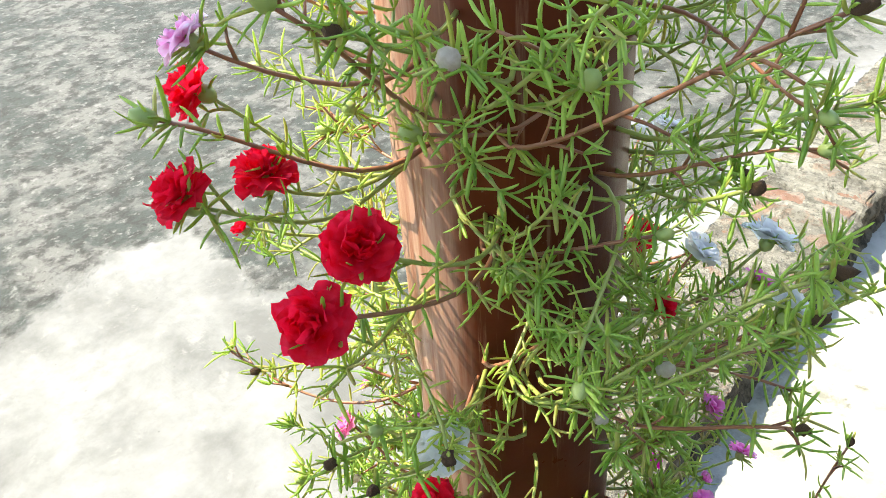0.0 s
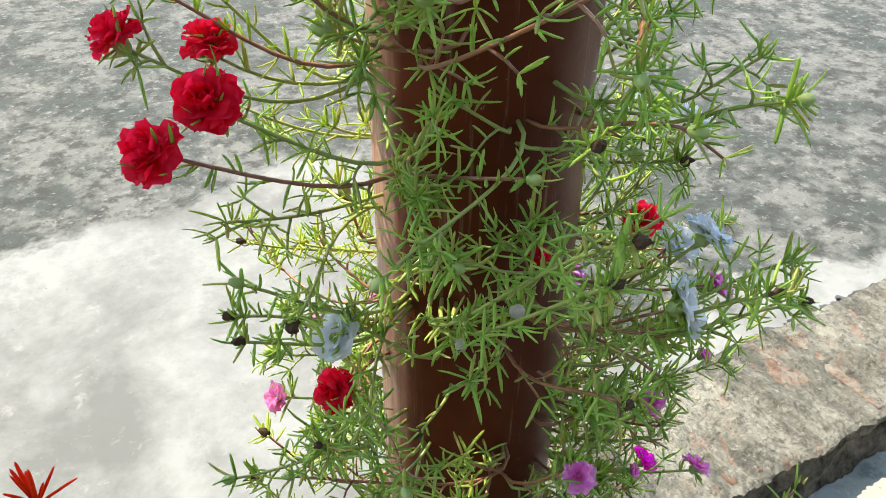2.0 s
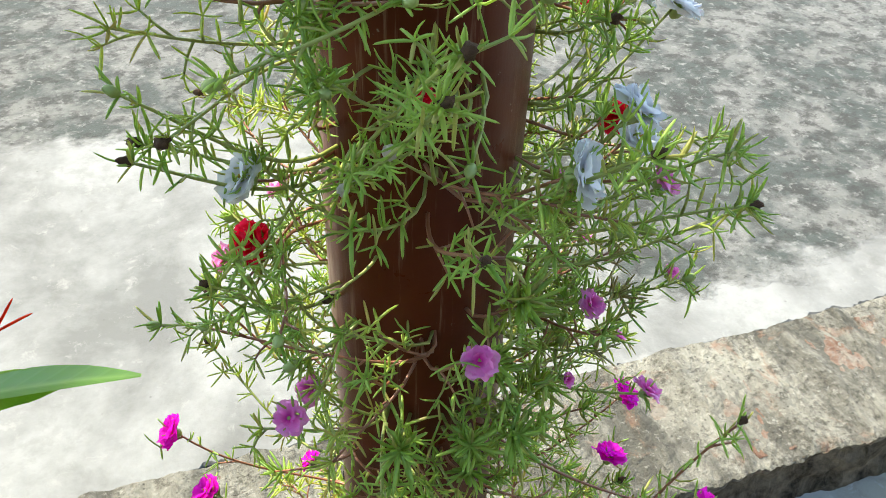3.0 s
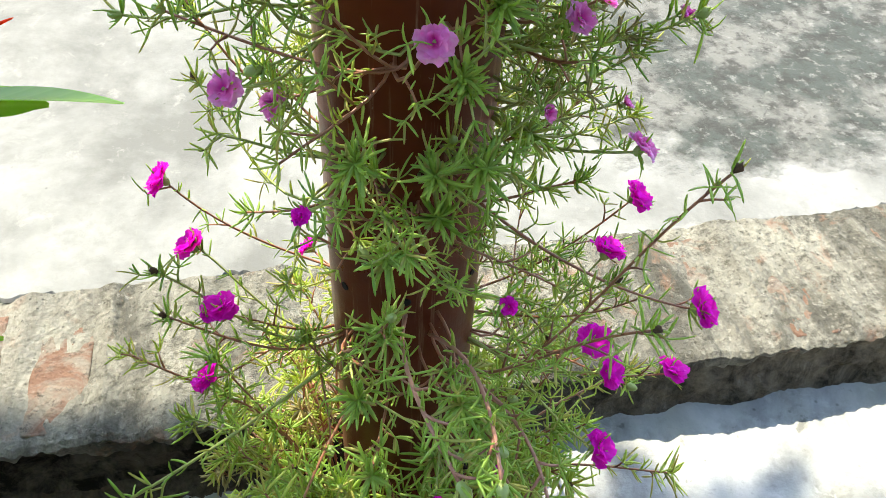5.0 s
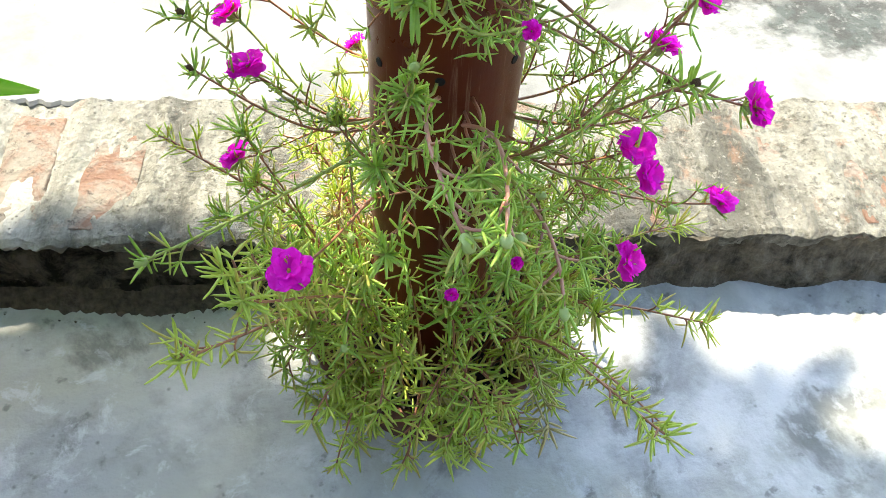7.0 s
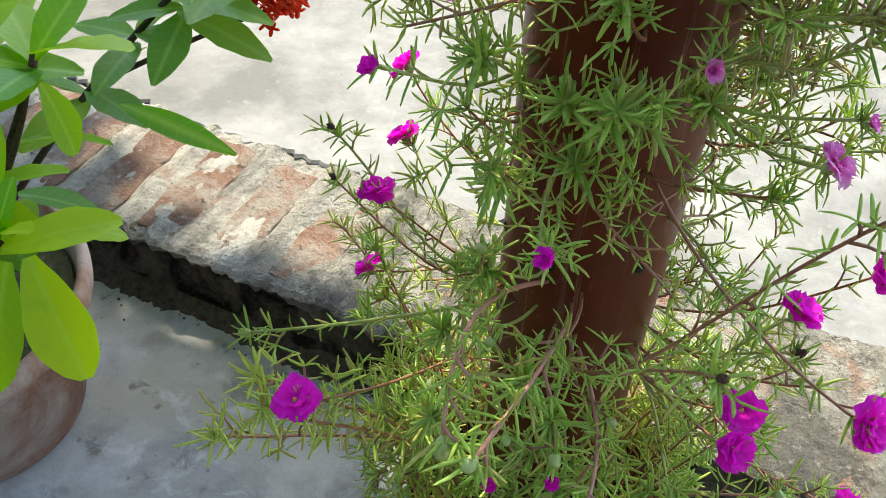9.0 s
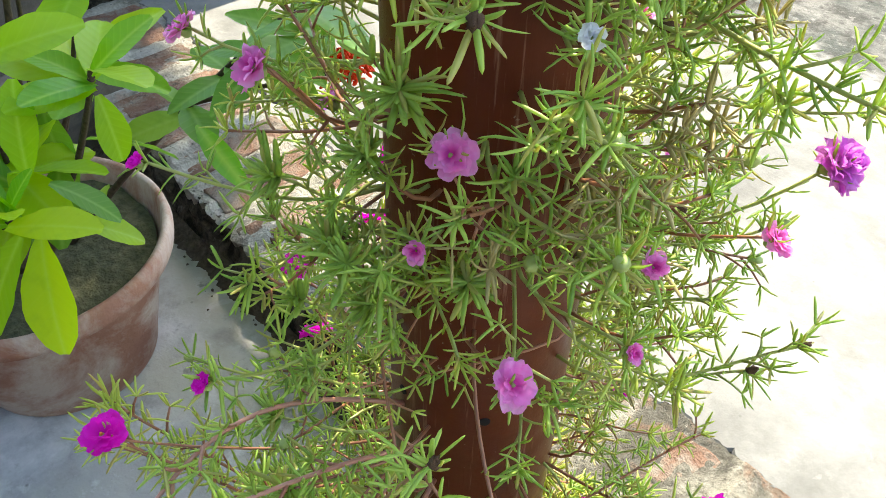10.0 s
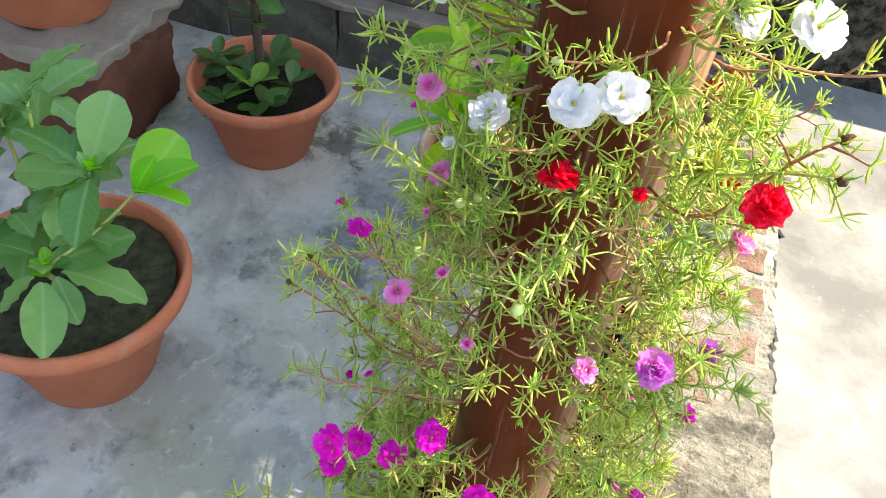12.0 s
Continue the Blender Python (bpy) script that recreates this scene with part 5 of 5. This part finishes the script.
# smaller pot further along with a low rosette plant
clay_pot(-0.700, -0.625, 0.141, 0.082, 0.165, CLAY, "terracotta pot with a low dark green rosette plant", 0.042)
rosette = tagged(new("potted_plant"), "low dark green plant with spoon-shaped leaves in a clay pot", "plant")
L_SP = leaf_mesh("spoon", 0.064, 0.037, 1.5, 0.2, 0.06, LEAF_DARK, 0.0, 0.6)
L_SPB = leaf_mesh("spoon fresh", 0.064, 0.036, 1.5, 0.2, 0.06, LEAF_MID, 0.0, 0.6)
_r = random.Random(91)
twig(rosette, [(-0.70, -0.63, 0.14), (-0.71, -0.64, 0.26), (-0.70, -0.64, 0.46)], 0.010, 0.006, BARK, "trunk")
for _dx, _dy in ((0.05, 0.03), (0.0, 0.06), (-0.05, 0.0), (0.07, -0.04), (-0.03, -0.08), (0.02, -0.01), (0.0, -0.09)):
    whorl(rosette, L_SP, (-0.70 + _dx, -0.63 + _dy, 0.140 + _r.uniform(0.0, 0.045)), 5, 0.9, 28, _r, _r.uniform(0, 60))
whorl(rosette, L_SPB, (-0.635, -0.615, 0.19), 5, 0.9, 20, _r, 20)
for _q in (0.28, 0.34, 0.40, 0.46):
    whorl(rosette, L_SP if _q < 0.4 else L_SPB, (-0.705, -0.638, _q), 5, 1.0, 15, _r, _q * 400)

# red-stained block with a flaking stone slab on it, and a pot on top
block = tagged(new("block_stand"), "red-brown block with a flaking stone slab on top", "stand")
part("block", slab(-0.775, -0.53, -1.22, -0.85, 0.0, 0.205, 0.03, 0.016, 7, 3), RED_BLOCK, block, smooth=True)
part("slab", slab(-0.80, -0.50, -1.25, -0.835, 0.203, 0.232, 0.004, 0.014, 14, 8), STONE, block, "rough flaking stone slab", smooth=True)
clay_pot(-0.650, -1.01, 0.15, 0.098, 0.19, CLAY, "terracotta pot standing on a stone slab", 0.03, 0.230)

# ---- unseen shade tree added beside the yard, over the walker's head ----
tree = tagged(new("unseen_shade_tree"), "unseen leafy tree added so that its branches shade the yard", "tree")
v_, f_ = tube(bezier(Vector((-2.9, 1.2, 0)), Vector((-2.8, 1.3, 1.6)), Vector((-2.6, 1.5, 3.0)), Vector((-1.6, 2.0, 4.15)), 16), 0.14, 0.05, 12)
mesh_ob("trunk", v_, f_, BARK, tree)


def tree_crown(boxes, seed):
    r = random.Random(seed)
    verts, faces = [], []
    for x0, x1, y0, y1, z0, z1, per_m2 in boxes:
        for _ in range(int(per_m2 * (x1 - x0) * (y1 - y0))):
            c = Vector((r.uniform(x0, x1), r.uniform(y0, y1), z0 + (z1 - z0) * 2.4 * r.random() ** 2))
            a, b = Vector((r.gauss(0, 1), r.gauss(0, 1), r.gauss(0, 0.4))).normalized(), Vector((r.gauss(0, 1), r.gauss(0, 1), r.gauss(0, 0.4))).normalized()
            ln, w = r.uniform(0.09, 0.15), r.uniform(0.03, 0.05)
            k = len(verts)
            c += Vector((_u.x, _u.y, 0)) * (c.z - z0)
            verts += [c, c + a * ln * 0.5 + b * w, c + a * ln, c + a * ln * 0.5 - b * w]
            faces.append((k, k + 1, k + 2, k + 3))
    return verts, faces


# boughs, each set up-sun of a stretch of yard to cast shade on it
_u = SUN_DIR / SUN_DIR.z
_h = 4.0


def over(x0, x1, y0, y1, per_m2=2600):
    return (x0 + _u.x * _h, x1 + _u.x * _h, y0 + _u.y * _h, y1 + _u.y * _h, _h, _h + 0.25, per_m2)


CROWN = [over(-1.3, -0.68, -1.3, 0.16), over(-0.68, -0.36, -0.25, 0.05), over(-0.68, -0.44, -0.58, -0.25, 700), over(-0.44, -0.36, -0.58, -0.25), over(-0.68, -0.36, -1.3, -0.58),
         over(-0.36, -0.30, -1.3, 0.055), over(-0.30, -0.24, -1.3, 0.030), over(-0.24, -0.17, -0.46, -0.005), over(-0.17, -0.05, -0.48, -0.2), over(-0.05, 0.06, -0.47, -0.37), over(-0.17, -0.09, -0.2, -0.06), over(-0.24, -0.02, -0.68, -0.46), over(0.19, 0.36, -0.2, -0.02), over(-0.03, 0.07, -0.9, -0.46),
         over(-0.36, 0.0, -1.9, -0.68), over(0.0, 1.3, -1.9, -0.9), over(0.0, 0.14, -0.9, -0.68), over(0.36, 0.48, -0.25, -0.06), over(0.44, 0.48, -0.9, -0.25), over(0.48, 0.64, -0.9, -0.14), over(0.64, 0.95, -0.9, -0.24), over(0.95, 1.3, -0.9, -0.4)]
_r = random.Random(23)
for _k in range(26):          # the crown's ragged outer boughs, beyond the yard that is walked
    _cx, _cy, _w = _r.uniform(-3.4, 1.9), _r.uniform(-3.0, -1.5), _r.uniform(0.25, 0.6)
    CROWN.append(over(_cx - _w, _cx + _w, _cy - _w * 0.6, min(_cy + _w * 0.6, -1.3), _r.uniform(300, 900)))
for _k in range(14):
    _cx, _cy, _w = _r.uniform(-3.4, -1.7), _r.uniform(-2.0, -0.2), _r.uniform(0.25, 0.5)
    CROWN.append(over(_cx - _w, min(_cx + _w, -1.4), _cy - _w, _cy + _w, _r.uniform(300, 900)))
v_, f_ = tree_crown(CROWN, 5)
mesh_ob("crown", v_, f_, LEAF_DEEP, tree, smooth=False)
for _q in ((-0.9, 2.5, 4.1), (0.3, 2.0, 4.1), (-1.4, 1.5, 4.1), (-0.8, 1.2, 4.1), (0.9, 1.5, 4.1)):
    twig(tree, [(-1.62, 1.99, 4.12), ((-1.6 + _q[0]) / 2, (1.8 + _q[1]) / 2, 4.25), _q], 0.05, 0.012, BARK, "limb")

# ---- low brick step beyond the pots ----
step = tagged(new("wall_west"), "low weathered grey-brown brick wall beyond the pots", "wall", kind="structure")
part("core", slab(-1.42, -1.066, -4.0, 0.10, 0.0, 0.54), WALL_MORTAR, step)
part("wall_core", slab(-2.2, -1.36, 0.14, 3.5, 0.0, 0.7), ALGAE, None)
bpy.data.objects["wall_core"].name = "wall_north"
tagged(bpy.data.objects["wall_north"], "dark algae-stained wall at the terrace's end", "wall", kind="structure")

# ---- pieces of walls and edging ----
kerb = tagged(new("kerb"), "broken lime-crusted brick edging of the terrace, black below", "kerb", kind="structure")
_v, _f = [], []
_nx, _nz = 1500, 9
for _i in range(_nx + 1):
    _x = -1.36 + 4.96 * _i / _nx
    for _j in range(_nz + 1):
        _z = (TOP_Z - 0.004) * _j / _nz
        _y = LIP_Y + 0.004 + 0.011 * noise.fractal((_x * 14, _z * 30, 1.1), 0.8, 2.1, 5) - 0.018 * (1 - _j / _nz) ** 1.5
        _v.append((_x, _y, _z))
    _v.append((_x, CRACK_Y + 0.004, TOP_Z - 0.014))
for _i in range(_nx):
    for _j in range(_nz + 1):
        _a = _i * (_nz + 2) + _j
        _f.append((_a, _a + _nz + 2, _a + _nz + 3, _a + 1))
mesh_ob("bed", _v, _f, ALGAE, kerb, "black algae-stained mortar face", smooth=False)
_v, _f = [], []
_ny = 30
JOINTS = []
_r, _x = random.Random(3), -1.33
while _x < 3.5:
    JOINTS.append(_x)
    _x += 0.1005 + _r.uniform(0, 0.003)
_joint = np.array(JOINTS)
_xs = [-1.34 + 2.44 * i / 1220 for i in range(1220)] + [1.10 + 1.96 * i / 200 for i in range(201)]
_nx = len(_xs) - 1
for _x in _xs:
    _lip = LIP_Y - 0.003 + 0.010 * noise.fractal((_x * 9, 5.5, 0), 0.8, 2.1, 5) + 0.006 * noise.noise((_x * 48, 3.1, 0)) + 0.004 * noise.noise((_x * 130, 6.3, 0))
    _ridge = 0.0050 * max(0.0, 1.0 - np.abs(_joint - _x - 0.008 * noise.noise((_x * 6, 2.2, 0))).min() / 0.022) - 0.0022
    _sink = 0.0030 * min(1.0, max(0.0, (-0.30 - _x + 0.05 * noise.noise((_x * 9, 8.1, 0))) / 0.12)) - 0.0046
    _drop = 0.010 + 0.024 * max(0.0, noise.fractal((_x * 7, 9.5, 0), 0.8, 2.1, 4) + 0.2) + 0.007 * noise.noise((_x * 60, 1.9, 0))
    _v.append((_x, _lip + 0.003, TOP_Z - max(0.006, _drop)))
    for _j in range(_ny + 1):
        _y = _lip + (CRACK_Y + 0.004 - _lip) * _j / _ny
        _q = noise.fractal((_x * 11, _y * 11, 3.3), 0.8, 2.1, 5)
        _chip = 0.010 * max(0.0, noise.noise((_x * 30, 4.4, 0)) - 0.15) * max(0.0, 1 - _j / 4)
        _v.append((_x, _y, TOP_Z - 0.0008 - _sink + float(_ridge) * (1.6 if _x < -0.3 else 1.0) + 0.0062 * _q + 0.0022 * noise.noise((_x * 130, _y * 130, 1)) - (0.004 if _j == 0 else 0.0) - _chip))
for _i in range(_nx):
    for _j in range(_ny + 1):
        _a = _i * (_ny + 2) + _j
        _f.append((_a, _a + _ny + 2, _a + _ny + 3, _a + 1))
mesh_ob("mortar_crust", _v, _f, LIME, kerb, "pale crumbling lime mortar crust", smooth=False)
BRICK_MESHES = []
for _k in range(6):
    _bm = slab(-0.031, 0.031, -0.098, 0.092, 0.0, TOP_Z, 0.0025, 0.0, 0)
    bmesh.ops.subdivide_edges(_bm, edges=[e for e in _bm.edges if e.calc_length() > 0.03], cuts=4, use_grid_fill=True)
    for _v in _bm.verts:
        _n3 = noise.noise_vector(_v.co * 32 + Vector((_k * 5.0, 0, 0)))
        _v.co += Vector((_n3[0] * 0.007, _n3[1] * 0.008, _n3[2] * 0.006))
    _me = bpy.data.meshes.new("brick")
    _bm.to_mesh(_me)
    _bm.free()
    _me.materials.append(BRICK)
    _me.polygons.foreach_set("use_smooth", [True] * len(_me.polygons))
    BRICK_MESHES.append(_me)
for _x in JOINTS:
    _b = new("brick", BRICK_MESHES[rnd.randrange(6)])
    _b.parent = kerb
    _b.matrix_basis = pose(_x + 0.05, (LIP_Y + CRACK_Y) / 2 + rnd.uniform(-0.004, 0.004), rnd.uniform(-0.0025, 0.0015), rnd.uniform(-0.6, 0.6), rnd.uniform(-1, 1), rnd.uniform(-1, 1))
WALL_MESHES = []
for _k in range(5):
    _bm = slab(-0.05, 0.05, -0.114, 0.114, -0.0385, 0.0385, 0.007)
    for _v in _bm.verts:
        _v.co += Vector(noise.noise_vector(_v.co * 25 + Vector((_k * 3.0, 0, 0)))) * 0.006
    _me = bpy.data.meshes.new("brick")
    _bm.to_mesh(_me)
    _bm.free()
    _me.materials.append(WALL_BRICK)
    WALL_MESHES.append(_me)
for _row in range(5):
    _y = -2.6 + rnd.uniform(0.0, 0.23)
    while _y < 0.05:
        _b = new("brick", WALL_MESHES[rnd.randrange(5)])
        _b.parent = step
        _b.matrix_basis = pose(-1.108 + rnd.uniform(-0.006, 0.004), _y, 0.205 + _row * 0.078 + rnd.uniform(-0.002, 0.002), 0, rnd.uniform(-1.5, 1.5), rnd.uniform(-1.5, 1.5))
        _y += 0.227 + rnd.uniform(0.0, 0.004)
PLINTH_MESHES = []
for _k in range(4):
    _bm = slab(-0.05, 0.05, -0.1305, 0.1305, -0.073, 0.073, 0.005)
    bmesh.ops.subdivide_edges(_bm, edges=[e for e in _bm.edges if e.calc_length() > 0.05], cuts=3, use_grid_fill=True)
    for _v in _bm.verts:
        _v.co += Vector(noise.noise_vector(_v.co * 22 + Vector((_k * 4.0, 1, 0)))) * 0.006
    _me = bpy.data.meshes.new("stone")
    _bm.to_mesh(_me)
    _bm.free()
    _me.materials.append(PLINTH)
    PLINTH_MESHES.append(_me)
_y = -2.6
while _y < 0.05:
    _b = new("stone", PLINTH_MESHES[rnd.randrange(4)])
    _b.parent = step
    _b.matrix_basis = pose(-1.074 + rnd.uniform(-0.004, 0.004), _y, 0.072, 0, rnd.uniform(-1, 1), rnd.uniform(-0.6, 0.6))
    _y += 0.262 + rnd.uniform(0.0, 0.004)
_bm = slab(-1.10, -1.012, -2.7, 0.10, 0.146, 0.164, 0.004)
bmesh.ops.subdivide_edges(_bm, edges=[e for e in _bm.edges if e.calc_length() > 0.5], cuts=120, use_grid_fill=True)
for _v in _bm.verts:
    _v.co += Vector((0.010 * noise.fractal((_v.co.y * 9, _v.co.z * 20, 0.4), 0.8, 2.1, 4), 0, 0.004 * noise.noise((_v.co.y * 22, _v.co.x * 20, 3))))
part("ledge", _bm, STONE, step, "pale crumbling mortar ledge")


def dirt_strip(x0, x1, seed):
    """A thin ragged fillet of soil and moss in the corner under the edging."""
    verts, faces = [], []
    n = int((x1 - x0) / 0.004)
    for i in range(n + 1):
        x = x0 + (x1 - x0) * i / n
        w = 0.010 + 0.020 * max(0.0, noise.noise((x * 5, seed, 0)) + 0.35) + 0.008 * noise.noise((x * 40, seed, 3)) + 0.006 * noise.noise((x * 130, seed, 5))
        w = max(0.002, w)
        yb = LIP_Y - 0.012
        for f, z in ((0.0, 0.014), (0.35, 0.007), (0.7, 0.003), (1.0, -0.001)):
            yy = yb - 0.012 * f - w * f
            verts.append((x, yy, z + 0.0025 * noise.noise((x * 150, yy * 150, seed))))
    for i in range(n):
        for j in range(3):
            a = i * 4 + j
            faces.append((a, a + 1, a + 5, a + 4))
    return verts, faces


def crumbs(n, seed):
    r = random.Random(seed)
    verts, faces = [], []
    for _ in range(n):
        x = min(r.gauss(-0.45, 0.28), -0.1)
        y = LIP_Y - 0.036 - abs(r.gauss(0, 0.016))
        q = r.uniform(0.0008, 0.0026)
        v, f = blob(q, q * 0.6, r.random() * 50, 0.8, 5, 3)
        k = len(verts)
        verts += [p + Vector((x, y, q * 0.4)) for p in v]
        faces += [tuple(i + k for i in t) for t in f]
    return verts, faces


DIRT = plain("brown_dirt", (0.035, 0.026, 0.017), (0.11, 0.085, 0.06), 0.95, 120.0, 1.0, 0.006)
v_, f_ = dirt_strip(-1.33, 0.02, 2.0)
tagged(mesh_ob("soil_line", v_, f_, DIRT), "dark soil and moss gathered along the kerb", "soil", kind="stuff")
v_, f_ = crumbs(30, 12)
tagged(mesh_ob("soil_crumbs", v_, f_, DIRT), "loose soil crumbs on the floor by the kerb", "soil", kind="stuff")
